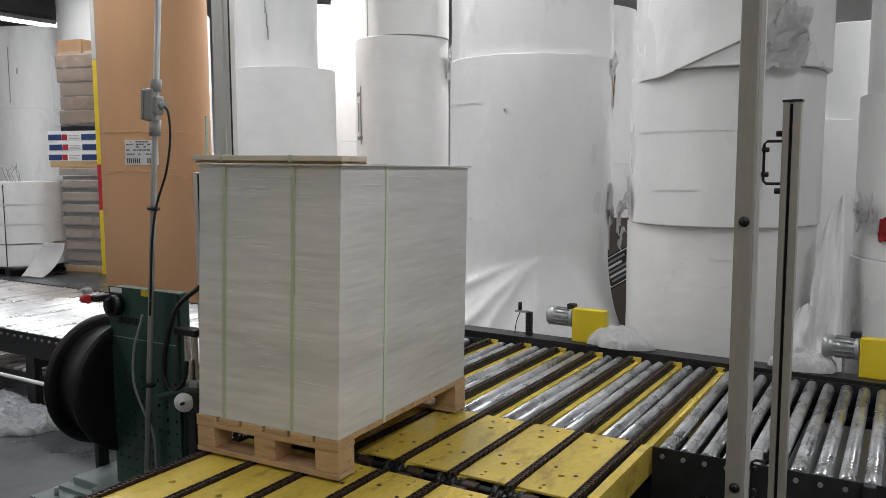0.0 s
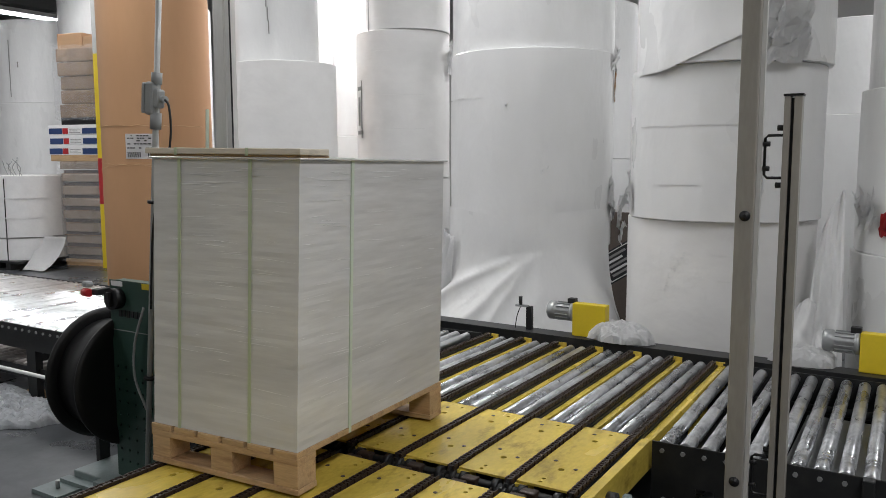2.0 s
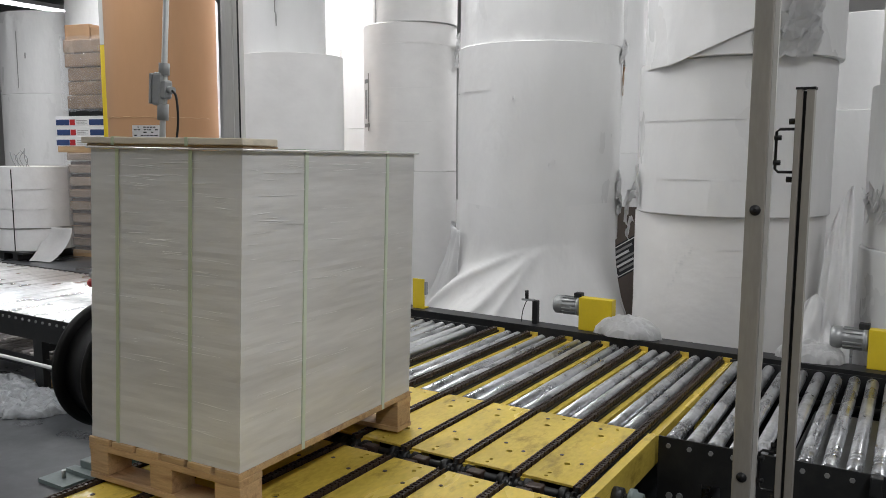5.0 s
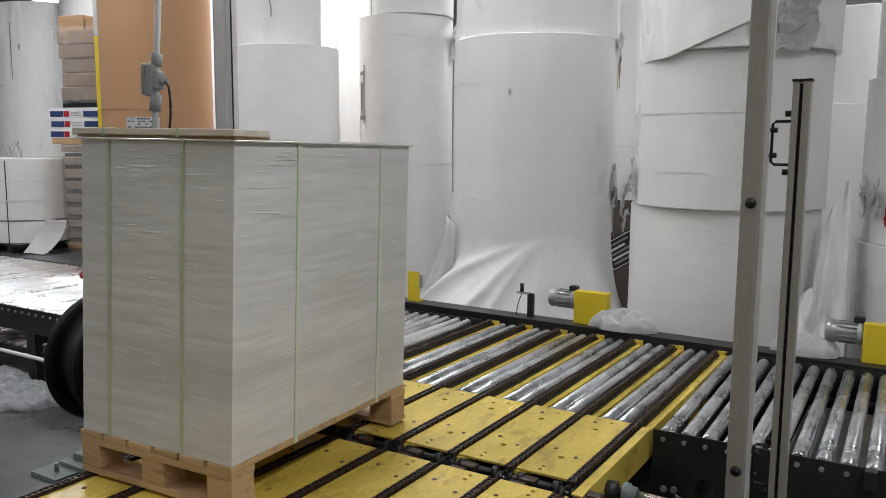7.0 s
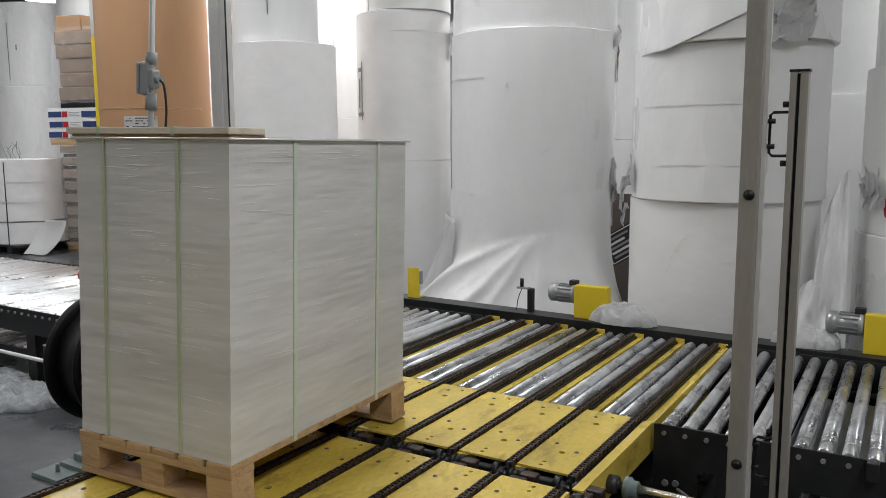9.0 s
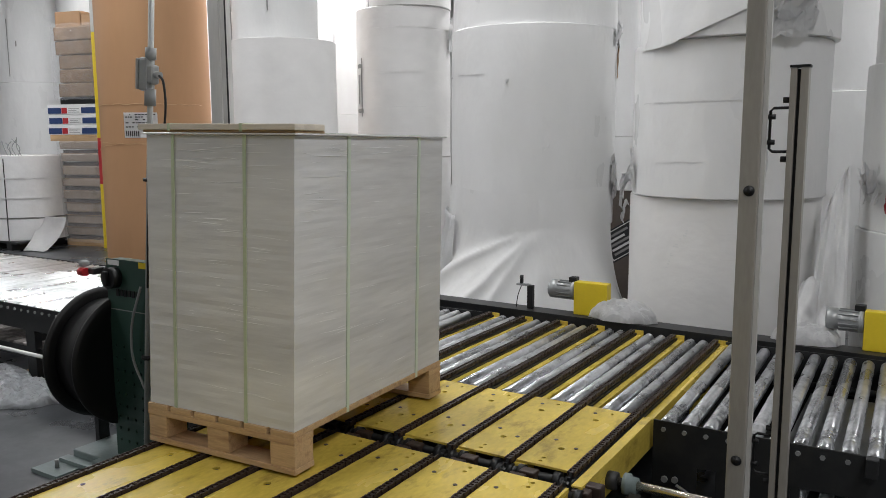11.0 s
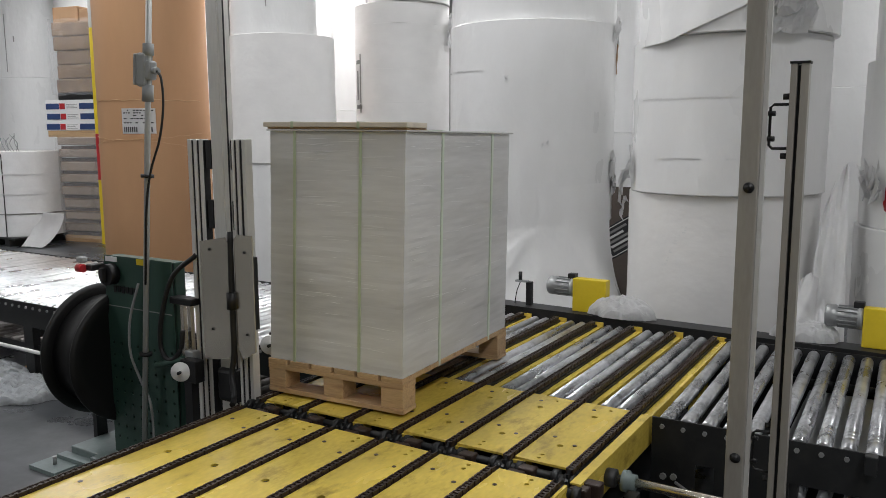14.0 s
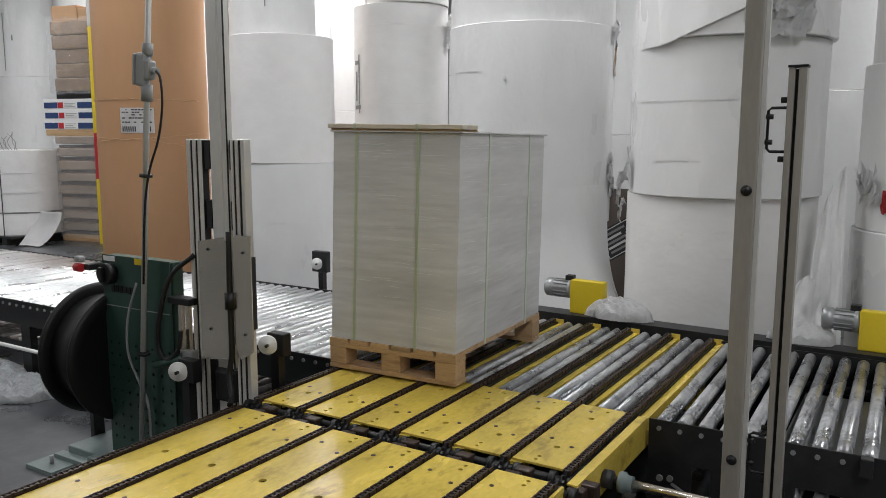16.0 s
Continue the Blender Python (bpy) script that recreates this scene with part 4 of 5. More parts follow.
def strapping_machine():
    t = thing("strapping_machine", "dark green strapping machine cabinet with perforated panel and switch", "machine")
    holes = []
    for r in range(9):
        for c in range(8):
            holes.append((-0.93 + 0.058 * c, 0.16 + 0.058 * r, 0.008))
    bm = hole_plate(-0.965, -0.50, 0.08, 1.04, 0, 0.006, holes)
    bmesh.ops.transform(bm, matrix=Matrix.Translation((0, 0.126, 0)) @ Matrix.Rotation(radians(90), 4, "X"), verts=bm.verts)
    part("front_panel", bm, M["green"], t)
    box_part("cabinet", (-0.962, -0.503, 0.14, 0.2, 0.08, 1.035), M["green"], t, bevel=0.006)
    # black panel added so the holes read as shaded inside
    box_part("hole_backing", (-0.955, -0.51, 0.1275, 0.139, 0.09, 1.03), M["black"], t, "black panel standing for the shaded interior behind the holes")
    box_part("panel_seam", (-0.955, -0.51, 0.1185, 0.12, 0.80, 0.804), M["grey"], t)
    bm = bmesh.new()
    for k in range(6):
        mesh_box(bm, -0.90 + 0.028 * k, -0.90 + 0.028 * k + 0.02, 0.116, 0.12, 0.868 + 0.003 * (k % 2), 0.9)
    part("name_bars", bm, M["black"], t, "black lettering bars")
    sw = tube_part("rotary_switch", (-0.90, 0.12, 0.955), (-0.90, 0.075, 0.955), 0.05, M["black"], t)
    box_part("switch_grip", (-0.91, -0.89, 0.055, 0.0745, 0.92, 0.99), M["black"], sw, bevel=0.004)
    box_part("sticker", (-0.95, -0.87, 0.117, 0.12, 1.012, 1.035), M["white"], t)
    box_part("sticker", (-0.73, -0.67, 0.117, 0.12, 1.01, 1.037), M["yellow_clean"], t)
    # side bracket and cable
    bm = bmesh.new()
    mesh_box(bm, -0.5, -0.41, 0.3, 0.55, 0.1, 0.93, 0.01)
    part("side_box", bm, M["dark"], t)
    bm = bmesh.new()
    mesh_wire(bm, spline([(-0.36, 0.14, 1.08), (-0.47, 0.1, 0.98), (-0.53, 0.08, 0.8), (-0.545, 0.08, 0.66), (-0.49, 0.08, 0.61), (-0.43, 0.09, 0.66), (-0.42, 0.1, 0.75)]), 0.011)
    part("cable", bm, M["black"], t)
    bm = bmesh.new()
    mesh_wire(bm, spline([(-0.70, 0.1, 0.93), (-0.76, 0.09, 0.76), (-0.77, 0.09, 0.6), (-0.72, 0.1, 0.47), (-0.66, 0.1, 0.36), (-0.655, 0.1, 0.1)]), 0.006)
    part("cable", bm, M["grey"], t)
    box_part("clamp", (-0.5, -0.36, 0.1, 0.16, 0.86, 0.89), M["black"], t, bevel=0.004)
    for x in (-0.455, -0.41):
        box_part("guide_bar", (x, x + 0.02, 0.12, 0.14, 0.62, 0.86), M["steel"], t)
    tube_part("handle", (-0.56, 0.06, 0.58), (-0.42, 0.1, 0.62), 0.014, M["green"], t)
    box_part("bracket", (-0.42, -0.36, 0.1, 0.14, 0.56, 0.66), M["motor"], t, bevel=0.006)
    box_part("standing_ruler", (-0.425, -0.412, 0.2, 0.21, 0.93, 1.12), M["steel"], t)
    # emergency stop on the cabinet's top corner
    tube_part("stop_button", (-1.045, 0.04, 0.982), (-1.005, 0.04, 0.982), 0.02, M["red"], t)
    box_part("stop_button_guard", (-1.05, -1.01, 0.03, 0.07, 1.005, 1.035), M["grey"], t, bevel=0.01)
    box_part("stop_button_box", (-1.005, -0.962, 0.05, 0.126, 0.97, 1.0), M["dark"], t, bevel=0.005)
    # base
    bm = bmesh.new()
    mesh_box(bm, -1.0, -0.45, 0.0, 0.65, 0.03, 0.08, 0.006)
    mesh_box(bm, -1.22, -1.0, 0.05, 0.3, 0.0, 0.075, 0.006)
    mesh_box(bm, -1.3, -1.1, -0.12, 0.04, 0.0, 0.02)
    mesh_box(bm, -1.26, -0.9, 0.0, 0.05, 0.02, 0.04)
    mesh_box(bm, -1.0, -0.45, 0.05, 0.6, 0.0, 0.031)
    part("base", bm, M["greybase"], t, "grey-green steel base")
    tube_part("anchor_bolt", (-1.2, -0.05, 0.02), (-1.2, -0.05, 0.06), 0.01, M["motor"], t)
    # mast
    t = thing("strapping_mast", "aluminium strapping mast with two stainless cover plates", "machine")
    for x0, x1 in ((-0.383, -0.362), (-0.347, -0.329), (-0.314, -0.294), (-0.124, -0.112), (-0.098, -0.082), (-0.066, -0.046)):
        box_part("extrusion", (x0, x1, 0.14, 0.18, 0.0, 1.575), M["alu"], t, bevel=0.003)
    # black cores put shade into the grooves between the ribs
    box_part("extrusion_core", (-0.38, -0.292, 0.146, 0.178, 0.0, 1.57), M["black"], t)
    box_part("extrusion_core", (-0.12, -0.05, 0.146, 0.178, 0.0, 1.57), M["black"], t)
    bm = bmesh.new()
    mesh_box(bm, -0.25, -0.185, 0.15, 0.2, 0.0, 3.3, 0.004)
    part("tall_post", bm, M["alu"], t)
    box_part("tall_post_lip", (-0.1845, -0.16, 0.155, 0.19, 0.0, 3.3), M["alu"], t)
    box_part("tall_post_slot", (-0.1595, -0.155, 0.155, 0.16, 0.0, 3.3), M["black"], t)
    for x in (-0.284, -0.138):
        for z in (1.2, 1.45):
            box_part("spacer", (x, x + 0.03 if x < -0.2 else x + 0.012, 0.15, 0.2, z, z + 0.12), M["black"], t)
    for x0, x1, cut in ((-0.29, -0.123, 1), (-0.09, 0.012, -1)):
        bm = bmesh.new()
        c = 0.02
        xs = [(x0, 0.64), (x1 - c, 0.66), (x1, 0.69), (x1, 1.15), (x1 - c, 1.175), (x0, 1.15)] if cut > 0 else [(x0 + 0.03, 0.67), (x1, 0.71), (x1, 1.19), (x0 + c, 1.19), (x0, 1.17), (x0, 0.73)]
        lo = [bm.verts.new((x, 0.1, z)) for x, z in xs]
        hi = [bm.verts.new((x, 0.106, z)) for x, z in xs]
        bm.faces.new(lo)
        bm.faces.new(hi[::-1])
        for k in range(6):
            bm.faces.new((lo[k], lo[(k + 1) % 6], hi[(k + 1) % 6], hi[k]))
        cover = part("cover_plate", bm, M["steel"], t)
        for z in (0.78, 1.12):
            tube_part("screw", (x0 + 0.06, 0.0995, z), (x0 + 0.06, 0.096, z), 0.006, M["dark"], cover, seg=10)
        box_part("cover_mount", (x0 + 0.03, x0 + 0.09, 0.106, 0.141, 0.8, 1.1), M["dark"], t)
    bm = bmesh.new()
    mesh_wire(bm, spline([(-0.107, 0.1, 1.2), (-0.107, 0.095, 0.95), (-0.107, 0.095, 0.7), (-0.12, 0.09, 0.6), (-0.08, 0.06, 0.52), (-0.05, 0.02, 0.5)]), 0.012)
    mesh_tube(bm, (-0.107, 0.095, 0.88), (-0.107, 0.095, 0.95), 0.022, 10)
    part("cable", bm, M["black"], t)
    bm = bmesh.new()
    mesh_box(bm, -0.26, -0.14, 0.13, 0.2, 0.45, 0.6, 0.02)
    part("strap_head", bm, M["black"], t)


def limit_switch(x, y, z, zb, left=0.02):
    t = thing("limit_switch", "white roller limit switch on a black bracket", "switch", "limit switches", pose(x, y, 0))
    bm = bmesh.new()
    mesh_lathe(bm, [(0.008, 0.012), (0.01, 0.008), (0.04, 0.008), (0.043, 0.004), (0.043, 0.0), (0.02, 0.0)], 28, pose(0, -0.02, z, 90, 0, 30))
    wheel = part("wheel", bm, M["plastic"], t)
    box_part("head", (-left, 0.075, -0.005, 0.045, z - 0.04 - left * 0.4, z + 0.03 + left), M["black"], t, bevel=0.004)
    box_part("stem", (-0.005, 0.04, 0.0, 0.04, zb, z - 0.04), M["black"], t)
    tube_part("hub", (0.012, -0.045, z), (0, -0.01, z), 0.007, M["dark"], wheel)


def reel():
    t = thing("strap_reel", "large black plastic strap reel beside the machine", "reel", at=pose(-1.07, 0.23, 0.54, 0, 90, 0))
    R = 0.325
    for z0, name in ((-0.12, "flange"), (0.1, "flange")):
        bm = bmesh.new()
        mesh_lathe(bm, [(0.05, z0), (R - 0.02, z0), (R, z0 + 0.006), (R, z0 + 0.018), (R - 0.02, z0 + 0.024), (R * 0.8, z0 + 0.02), (R * 0.74, z0 + 0.012), (0.05, z0 + 0.012)], 64)
        part(name, bm, M["reel"], t)
    bm = bmesh.new()
    mesh_lathe(bm, [(0.27, -0.1), (0.275, 0), (0.27, 0.1)], 48)
    part("strap_coil", bm, M["reel"], t)
    bm = bmesh.new()
    mesh_lathe(bm, [(0.04, -0.14), (0.09, -0.14), (0.09, 0.15), (0.04, 0.15)], 24)
    part("hub", bm, M["reel"], t)
    bm = bmesh.new()
    mesh_tube(bm, (0, 0, -0.16), (0, 0, 0.2), 0.02, 12)
    mesh_box(bm, 0.0, 0.54, -0.03, 0.03, -0.18, -0.15)
    part("axle_stand", bm, M["dark"], t)


def conduit():
    t = thing("conduit", "grey steel conduit with a cast junction box and cable", "conduit", at=pose(-0.70, 0.07, 0, 0, 5.6, 0))
    tube_part("pipe", (0, 0, 0.0), (0, 0, 3.3), 0.0125, M["pipe"], t)
    bm = bmesh.new()
    mesh_box(bm, -0.045, 0.01, -0.03, 0.02, 1.80, 1.94, 0.012)
    mesh_tube(bm, (0, 0, 1.74), (0, 0, 1.81), 0.024, 12)
    mesh_tube(bm, (0, 0, 1.93), (0, 0, 1.98), 0.023, 12)
    mesh_box(bm, 0, 0.035, -0.025, 0.02, 1.83, 1.91, 0.01)
    mesh_tube(bm, (0.03, 0, 1.87), (0.07, -0.01, 1.87), 0.015, 12)
    part("junction_box", bm, M["grey"], t)
    bm = bmesh.new()
    mesh_box(bm, -0.057, -0.044, -0.034, 0.012, 1.805, 1.935, 0.006)
    part("junction_cover", bm, M["motor"], t)
    bm = bmesh.new()
    mesh_wire(bm, spline([(0.065, -0.01, 1.87), (0.10, -0.015, 1.84), (0.115, -0.015, 1.73), (0.10, -0.02, 1.59), (0.05, -0.022, 1.45), (0.02, -0.018, 1.28), (0.018, -0.018, 0.95)]), 0.0052)
    part("cable", bm, M["black"], t)
    for z in (1.42, 0.62):
        tube_part("cable_tie", (0.008, -0.005, z), (0.008, -0.005, z + 0.012), 0.028, M["black"], t)


# ---- drives on the far rail ----
def motor(x, y, label):
    t = thing("gear_motor", label, "motor", "gear motors", pose(x, y, DECK, 0, 0, -2))
    bm = bmesh.new()
    mesh_box(bm, 0, 0.215, -0.035, 0.035, 0.012, 0.215, 0.004)
    part("guard", bm, M["yellow_clean"], t, "yellow sheet steel chain guard")
    bm = bmesh.new()
    mesh_lathe(bm, [(0.02, 0), (0.05, 0.0), (0.058, 0.008), (0.058, 0.05), (0.052, 0.055), (0.05, 0.15), (0.06, 0.155), (0.06, 0.175), (0.04, 0.18)], 28, pose(-0.18, 0.02, 0.15, 0, 90, 0))
    body = part("motor_body", bm, M["motor"], t)
    for k in range(14):
        bm = bmesh.new()
        mesh_box(bm, -0.12, -0.03, -0.002, 0.002, 0.045, 0.06, m=Matrix.Translation((0, 0.02, 0.15)) @ Matrix.Rotation(2 * math.pi * k / 14, 4, "X"))
        part("cooling_fin", bm, M["motor"], body)
    box_part("terminal_box", (-0.05, 0.0, 0.0, 0.05, 0.2, 0.235), M["black"], t, bevel=0.004)
    box_part("mount", (0.03, 0.18, -0.03, 0.03, 0.03 - DECK + 0.3, 0.02), M["dark"], t)
    return t


def far_rail():
    t = thing("rail_beam", "long charcoal steel edge beam along the rollers", "beam")
    m = Matrix.Translation((1.0, 2.24, 0)) @ Matrix.Rotation(radians(-2.2), 4, "Z")
    bm = bmesh.new()
    mesh_box(bm, -1.9, 3.2, 0, 0.012, 0.33, 0.512, m=m)
    mesh_box(bm, -1.9, 3.2, 0.012, 0.14, 0.5, 0.512, m=m)
    mesh_box(bm, -1.9, 3.2, 0.128, 0.14, 0.0, 0.5, m=m)
    part("beam", bm, M["dark"], t)
    for x in (-1.6, -0.2, 1.4, 2.8):
        bm = bmesh.new()
        mesh_box(bm, x, x + 0.08, 0.02, 0.12, 0, 0.499, m=m)
        part("leg", bm, M["dark"], t)
    motor(0.48, 2.36, "grey gear motor with yellow guard on the edge beam")
    motor(2.07, 2.31, "grey gear motor with yellow guard and red plug")
    s = thing("sensor_bracket", "small black sensor on an upright bracket", "sensor", at=pose(0.16, 2.33, 0.512))
    box_part("upright", (0.0, 0.035, 0, 0.04, 0, 0.15), M["black"], s, bevel=0.003)
    box_part("arm", (-0.075, 0.01, 0.0, 0.03, 0.145, 0.157), M["grey"], s)
    tube_part("sensor_head", (-0.045, 0.015, 0.157), (-0.045, 0.015, 0.21), 0.012, M["black"], s)
    bm = bmesh.new()
    mesh_wire(bm, spline([(-0.045, 0.015, 0.145), (-0.07, 0.015, 0.08), (-0.085, 0.02, 0.0)]), 0.003)
    part("cable", bm, M["black"], s)
    g = thing("yellow_guard", "narrow yellow guard plate on the edge beam", "guard", at=pose(-0.73, 2.36, 0.512))
    box_part("plate", (-0.05, 0.045, 0, 0.01, 0, 0.21), M["yellow_clean"], g, bevel=0.002)
    box_part("foot", (-0.05, 0.045, 0.01, 0.06, 0, 0.01), M["yellow_clean"], g)
    box_part("switch", (0.046, 0.06, 0.0, 0.03, 0.1, 0.19), M["grey"], g, bevel=0.003)


# ---- the load ----
def load():
    p = thing("pallet", "raw pine two-way pallet carrying a wrapped paper load", "pallet")
    W, D = 0.67, 0.97
    for y in (0.0, D - 0.1):
        box_part("bottom_board", (-W, 0, y, y + 0.1, 0, 0.02), M["pine"], p, bevel=0.002)
        for x0, x1 in ((-W, -W + 0.09), (-W / 2 - 0.05, -W / 2 + 0.05), (-0.105, 0.0)):
            box_part("block", (x0 + 0.001, x1 - 0.001, y + 0.002, y + 0.098, 0.02, 0.1), M["pine"], p, bevel=0.003)
        box_part("stringer_board", (-W, 0, y, y + 0.1, 0.1, 0.122), M["pine"], p, bevel=0.002)
    for k in range(6):
        x0 = -W + k * (W - 0.1) / 5
        box_part("deck_board", (x0, x0 + 0.098, 0, D, 0.122, 0.142), M["pine"], p, bevel=0.002)
    s = thing("wrapped_paper_stack", "block of white paper in clear film under a board lid", "paper stack")
    bm = bmesh.new()
    x0, x1, y0, y1, z0, z1 = -0.662, -0.006, 0.008, 0.964, 0.143, 1.088
    nz = 60

    def skin(s_, z):
        # rounded rectangle ring parameter
        w, d, r = x1 - x0, y1 - y0, 0.012
        per = 2 * (w + d)
        u = s_ * per
        if u < w:
            q, n = Vector((x0 + u, y0)), Vector((0, -1))
        elif u < w + d:
            q, n = Vector((x1, y0 + u - w)), Vector((1, 0))
        elif u < 2 * w + d:
            q, n = Vector((x1 - (u - w - d), y1)), Vector((0, 1))
        else:
            q, n = Vector((x0, y1 - (u - 2 * w - d))), Vector((-1, 0))
        k = 0.0012 * fbm(q.x * 2.2, q.y * 2.2, z * 26) + 0.0007 * fbm(q.x * 7 + 4, q.y * 7, z * 60)
        return Vector((q.x + n.x * k, q.y + n.y * k, z))

    per = 2 * ((x1 - x0) + (y1 - y0))
    marks = sorted({*[i / 96 for i in range(96)], 0.0, (x1 - x0) / per, 0.5, 0.5 + (x1 - x0) / per})
    rings = [[bm.verts.new(skin(u, z0 + (z1 - z0) * j / nz)) for u in marks] for j in range(nz + 1)]
    n = len(marks)
    for a, b in zip(rings, rings[1:]):
        for k in range(n):
            bm.faces.new((a[k], a[(k + 1) % n], b[(k + 1) % n], b[k]))
    bm.faces.new(rings[0][::-1])
    bm.faces.new(rings[-1])
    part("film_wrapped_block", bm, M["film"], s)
    # creases in the film, coloured paler than it to stand for highlights
    random.seed(21)
    bm = bmesh.new()
    for k in range(130):
        up = random.random() ** 1.8
        z = 1.06 - 0.88 * up
        ln, hh, tilt = random.uniform(0.03, 0.26), random.uniform(0.0005, 0.0014), random.uniform(-0.07, 0.05)
        if k % 2:
            a = x1 - ln - 0.003 - (x1 - x0 - ln - 0.01) * random.random() ** 1.4
            pts = [(a, y0 - 0.0005), (a + ln, y0 - 0.0005)]
            out = Vector((0, -0.0013, 0))
        else:
            a = y0 + 0.003 + (y1 - y0 - ln - 0.01) * random.random() ** 1.6
            pts = [(x1 + 0.0005, a), (x1 + 0.0005, a + ln)]
            out = Vector((0.0013, 0, 0))
        p0, p1 = Vector((*pts[0], z)), Vector((*pts[1], z + tilt * ln))
        mid = (p0 + p1) / 2 + out
        vs = [bm.verts.new(q) for q in (p0, mid + Vector((0, 0, hh)), p1, mid - Vector((0, 0, hh * 2)), mid + out * 0.4)]
        for i, j in ((0, 1), (1, 2), (2, 3), (3, 0)):
            bm.faces.new((vs[i], vs[j], vs[4]))
    part("film_creasing", bm, M["gloss"], s, "fine creases in the stretch film, paler to stand for highlights")["kind"] = "stuff"
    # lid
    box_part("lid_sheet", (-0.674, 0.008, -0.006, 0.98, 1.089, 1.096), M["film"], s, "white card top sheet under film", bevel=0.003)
    box_part("lid_batten", (-0.672, 0.004, 0.0, 0.15, 1.0965, 1.104), M["pine"], s, bevel=0.002)
    box_part("lid_board", (-0.685, 0.012, -0.012, 0.14, 1.1045, 1.125), M["greywood"], s, "weathered wooden lid board", bevel=0.003)
    # lengthwise straps under the film
    for x in (-0.533, -0.209):
        bm = bmesh.new()
        mesh_box(bm, x - 0.0065, x + 0.0065, 0.003, 0.0055, 0.10, 1.1)
        mesh_box(bm, x - 0.0065, x + 0.0065, -0.0135, -0.0125, 1.1, 1.126)
        mesh_box(bm, x - 0.0065, x + 0.0065, -0.0135, 0.155, 1.1255, 1.1265)
        part("strap", bm, M["strap"], s, "green plastic strap")
    for o in strap_loop(s, 0.297):
        o["label"] = "green plastic strap"
    late = thing("strap", "pale green plastic strap drawn round the paper stack", "strap")
    legs = strap_loop(late, 0.77)
    # the stack leans back a little on its pallet
    for o in (*s.children, *late.children):
        for v in o.data.vertices:
            up = max(0.0, v.co.z - 0.143)
            x, y = v.co.x, v.co.y
            v.co.x -= 0.006 * up
            v.co.y += 0.055 * up
            v.co.z -= (0.0126 * x + 0.0104 * y) * up
    return p, s, late, legs


def strap_loop(owner, y):
    """The near, far and top run of a strap round the stack."""
    out = []
    for dims in ((-0.006, -0.0015, y - 0.008, y + 0.008, 0.123, 1.098), (-0.6665, -0.662, y - 0.008, y + 0.008, 0.123, 1.098), (-0.662, -0.006, y - 0.008, y + 0.008, 1.0965, 1.0985)):
        out.append(box_part("strap_run", dims, M["strap_faint"], owner))
    return out


def lower_conveyor():
    t = thing("lower_conveyor", "dull dark roller track below the upper conveyor", "conveyor", "roller conveyors")
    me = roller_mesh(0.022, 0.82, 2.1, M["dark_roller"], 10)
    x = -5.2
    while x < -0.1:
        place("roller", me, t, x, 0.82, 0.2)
        x += 0.095
    for y in (0.8, 2.105):
        box_part("side_beam", (-5.3, -0.06, y, y + 0.006, 0.13, 0.21), M["dark"], t)
    for x in (-5.2, -3.4, -1.6, -0.2):
        for y in (0.808, 2.06):
            box_part("foot", (x, x + 0.05, y, y + 0.04, 0, 0.13), M["dark"], t)


def under_right():
    """The drive below the right-hand rollers."""
    low = thing("lower_conveyor", "worn steel roller track below the upper rollers", "conveyor", "roller conveyors")
    me = roller_mesh(0.025, 0.82, 2.05, M["zinc"], 12)
    for k in range(14):
        place("roller", me, low, 1.98 + 0.085 * k, 0.82, 0.27)
    for y in (0.805, 2.055):
        box_part("side_beam", (1.95, 3.2, y, y + 0.006, 0.2, 0.26), M["dark"], low)
    for x in (1.96, 3.1):
        for y in (0.813, 2.01):
            box_part("foot", (x, x + 0.04, y, y + 0.04, 0, 0.2), M["dark"], low)
    t = thing("drive_unit", "grey bearing and steel drive shaft under the conveyor", "drive")
    tube_part("shaft", (1.43, 0.3, 0.43), (2.6, 0.3, 0.43), 0.016, M["steel"], t)
    bm = bmesh.new()
    mesh_lathe(bm, [(0.02, 0), (0.036, 0), (0.037, 0.018), (0.028, 0.024), (0.027, 0.045), (0.018, 0.045)], 24, pose(1.5, 0.3, 0.43, 0, 90, 0))
    part("bearing", bm, M["greybase"], t)
    bm = bmesh.new()
    mesh_lathe(bm, [(0.018, 0), (0.03, 0.0), (0.032, 0.008), (0.032, 0.035), (0.02, 0.04)], 24, pose(1.44, 0.3, 0.43, 0, 90, 0))
    part("coupling", bm, M["dark"], t)
    box_part("stand", (1.51, 1.55, 0.27, 0.33, 0, 0.385), M["dark"], t)
    box_part("stand", (2.5, 2.56, 0.27, 0.33, 0, 0.414), M["dark"], t)
    p = thing("drip_pan", "pale grey sheet steel pan under the rollers", "pan")
    box_part("sheet", (1.9, 2.6, 1.0, 1.75, 0.40, 0.405), M["motor"], p)
    for x in (1.92, 2.56):
        box_part("hanger", (x, x + 0.03, 1.3, 1.33, 0.0, 0.40), M["dark"], p)
    b = thing("cross_bar", "dark steel cross bar under the rollers", "bar")
    tube_part("bar", (1.5, 1.82, 0.42), (3.5, 1.82, 0.42), 0.02, M["dark"], b)
    for x in (1.6, 3.3):
        box_part("bar_stand", (x, x + 0.03, 1.8, 1.84, 0, 0.405), M["dark"], b)


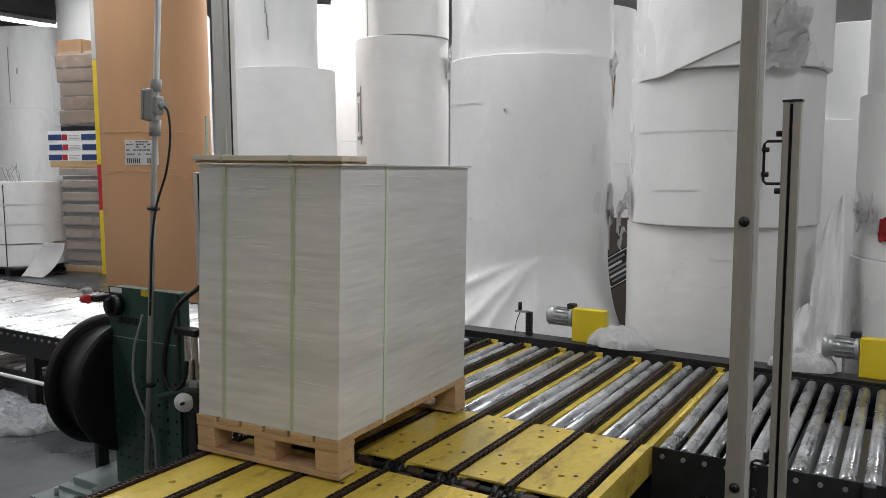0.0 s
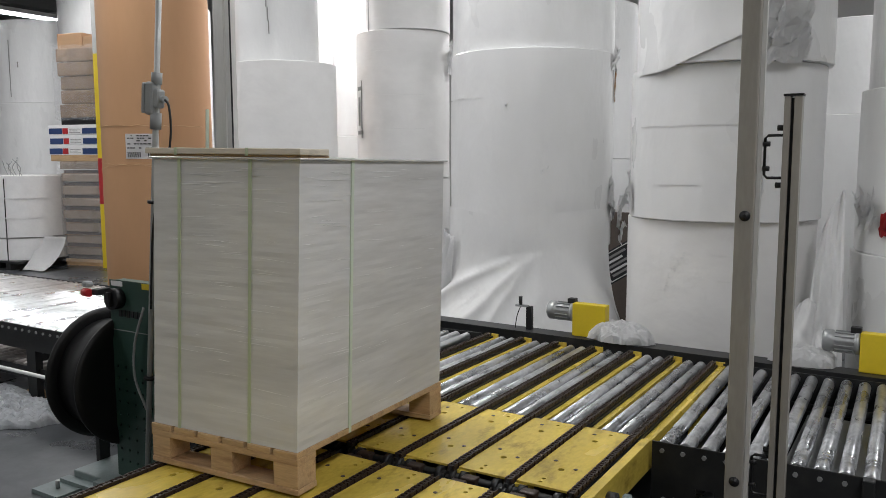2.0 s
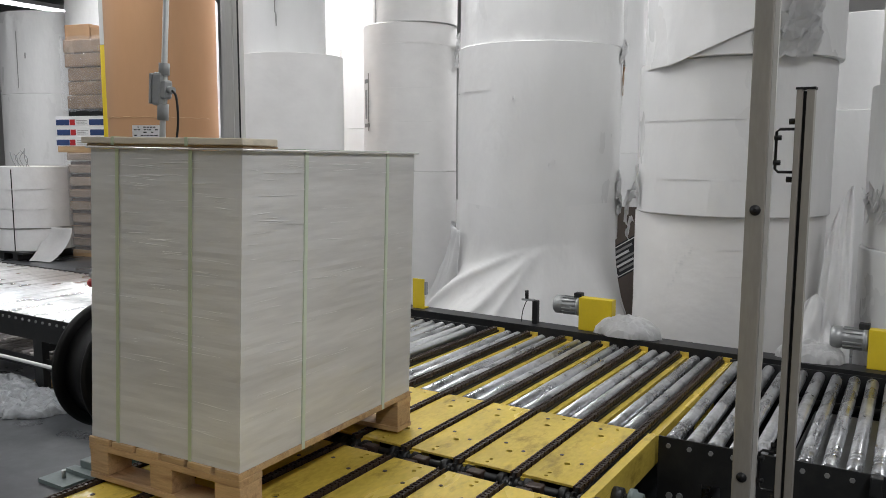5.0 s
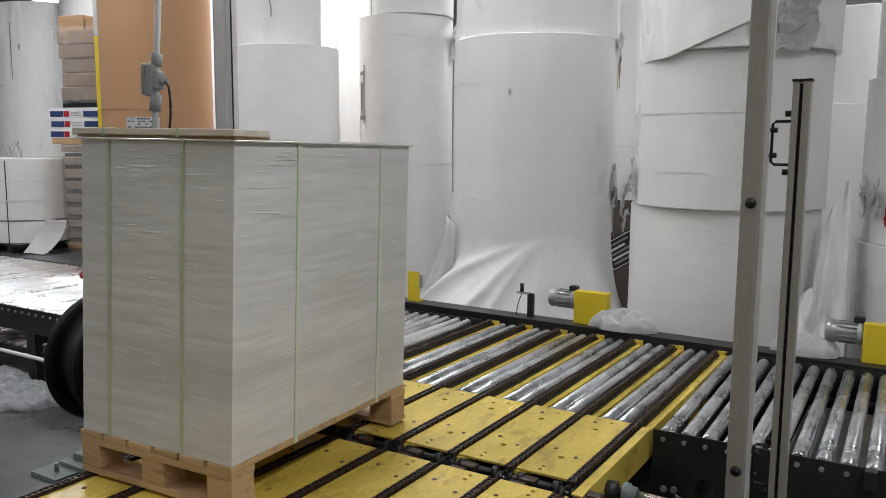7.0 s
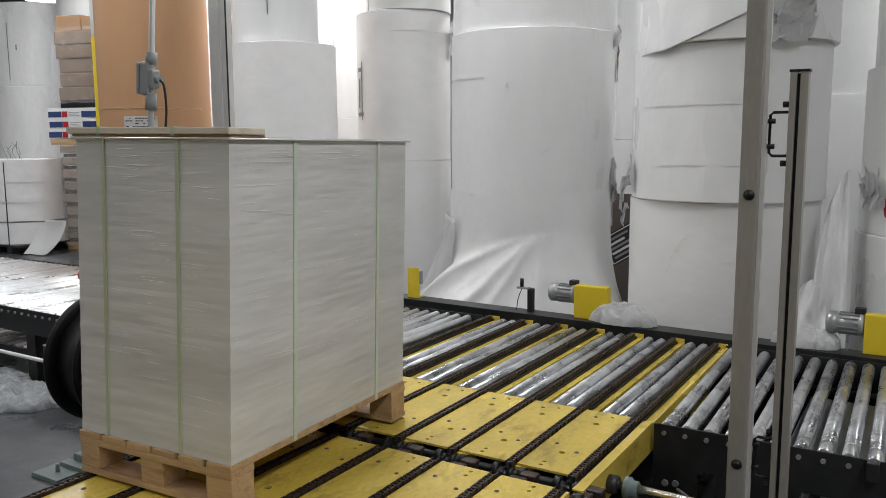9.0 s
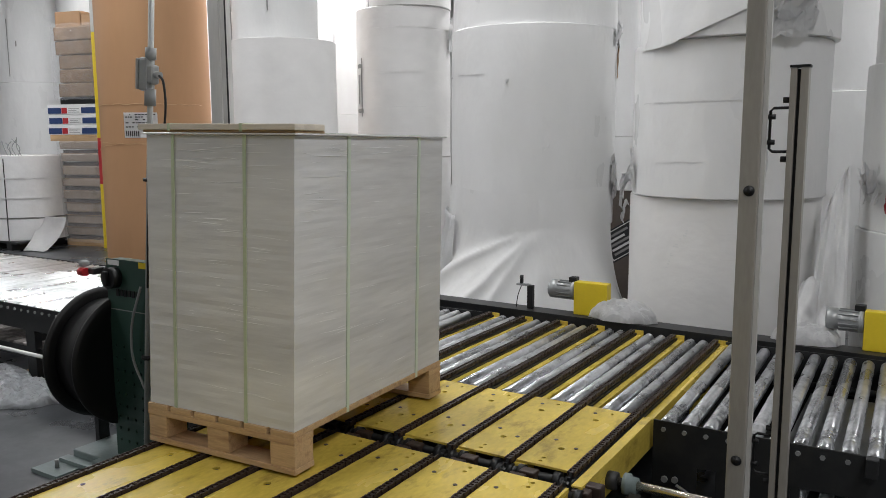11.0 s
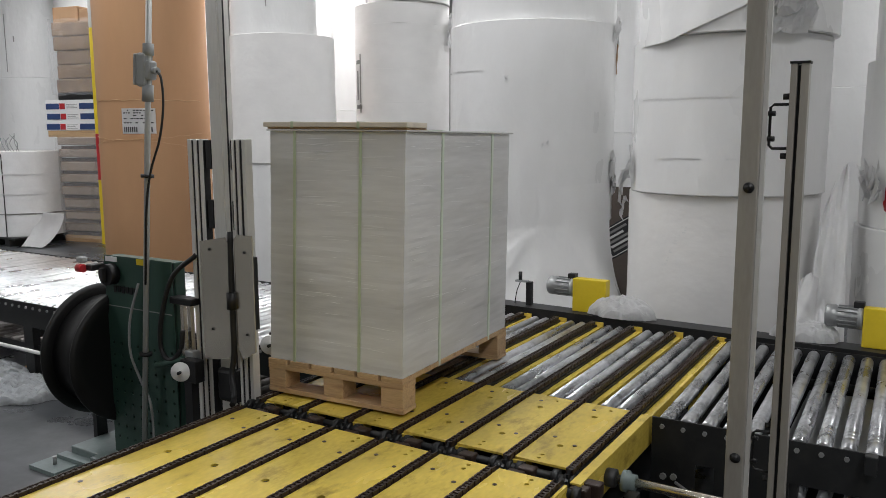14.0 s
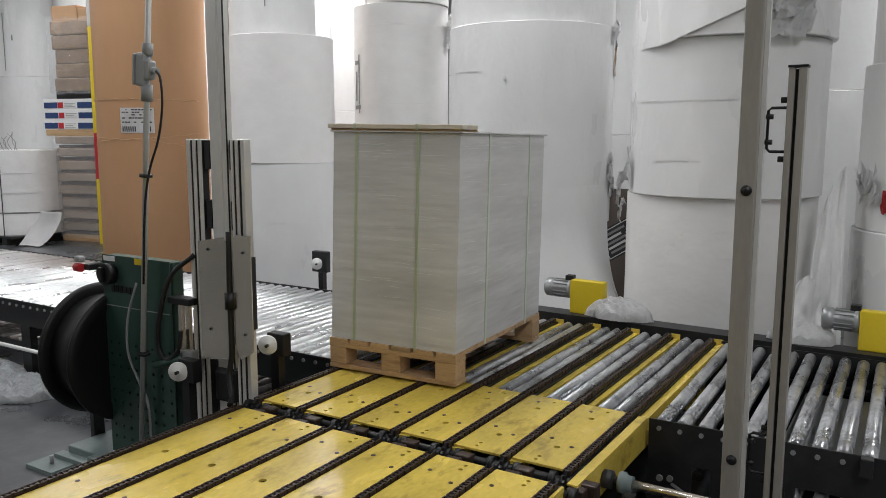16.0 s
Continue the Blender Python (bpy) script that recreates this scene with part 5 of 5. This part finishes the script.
# ---- build ----
hall()
ceiling_lamps()
chain_conveyors()
RIGHT_ROLLER = roller_mesh(0.0275, 0.805, 2.12, M["zinc"])
LEFT_ROLLER = roller_mesh(0.026, 0.805, 2.12, M["zinc_light"], 14)
roller_conveyor(1.456, 3.6, 0.08, RIGHT_ROLLER, "roller conveyor with worn steel rollers and charcoal side beams", "dark", 1.1, 0.42)
under_right()
roller_conveyor(-7.6, -0.06, 0.078, LEFT_ROLLER, "long roller conveyor with dense bright steel rollers", "dark")
lower_conveyor()
posts()
strapping_machine()
limit_switch(-0.08, 0.3, 0.69, 0.0)
limit_switch(-0.375, 0.06, 0.585, 0.0)
limit_switch(-1.49, 2.29, 0.655, 0.0, 0.06)
reel()
conduit()
far_rail()
rolls()
left_store()
roll_details()
PALLET, STACK, LATE, RUNS = load()

LOAD_Y = [(0.0, -0.159), (1.0, -0.159), (1.1, -0.174), (1.5, -0.266), (2.0, -0.371), (2.5, -0.48), (3.0, -0.586), (3.25, -0.637), (3.35, -0.647),
          (4.0, -0.648), (9.0, -0.648), (9.55, -0.648), (9.7, -0.635), (11.5, -0.261), (12.0, -0.16), (12.5, -0.049), (13.0, 0.04), (13.5, 0.141),
          (14.0, 0.252), (14.5, 0.363), (15.0, 0.461), (15.5, 0.566), (16.0, 0.674)]
LOAD_X = 0.634
TURN = 2.8


def motions():
    rows = [(t, pose(LOAD_X, y, DECK + 0.0115, 0, 0, TURN)) for t, y in LOAD_Y]
    walk(PALLET, rows)
    walk(STACK, rows)
    # the second strap waits in the arch, then is pulled tight round the stack
    rest = LOAD_Y[9][1]
    walk(LATE, [(t, pose(LOAD_X, y, DECK + 0.0115, 0, 0, TURN)) for t, y in [(0.0, rest), (4.0, rest)] + [r for r in LOAD_Y if r[0] > 4.2]])
    flat = pose(0, 0, 0)
    for run, away, mid in zip(RUNS, (pose(1.29, -0.03, -0.2, 0, 0, 0), pose(-0.18, -0.02, 0.2, 0, 0, 0), pose(0.3, 0.0, 1.6)), (pose(0.12, 0.0, 0.0, 0, -6, 0), pose(-0.05, 0, 0.05), pose(0.05, 0, 0.35))):
        walk(run, [(0.0, away), (3.85, away), (4.0, mid), (4.1, flat), (16.0, flat)])


motions()
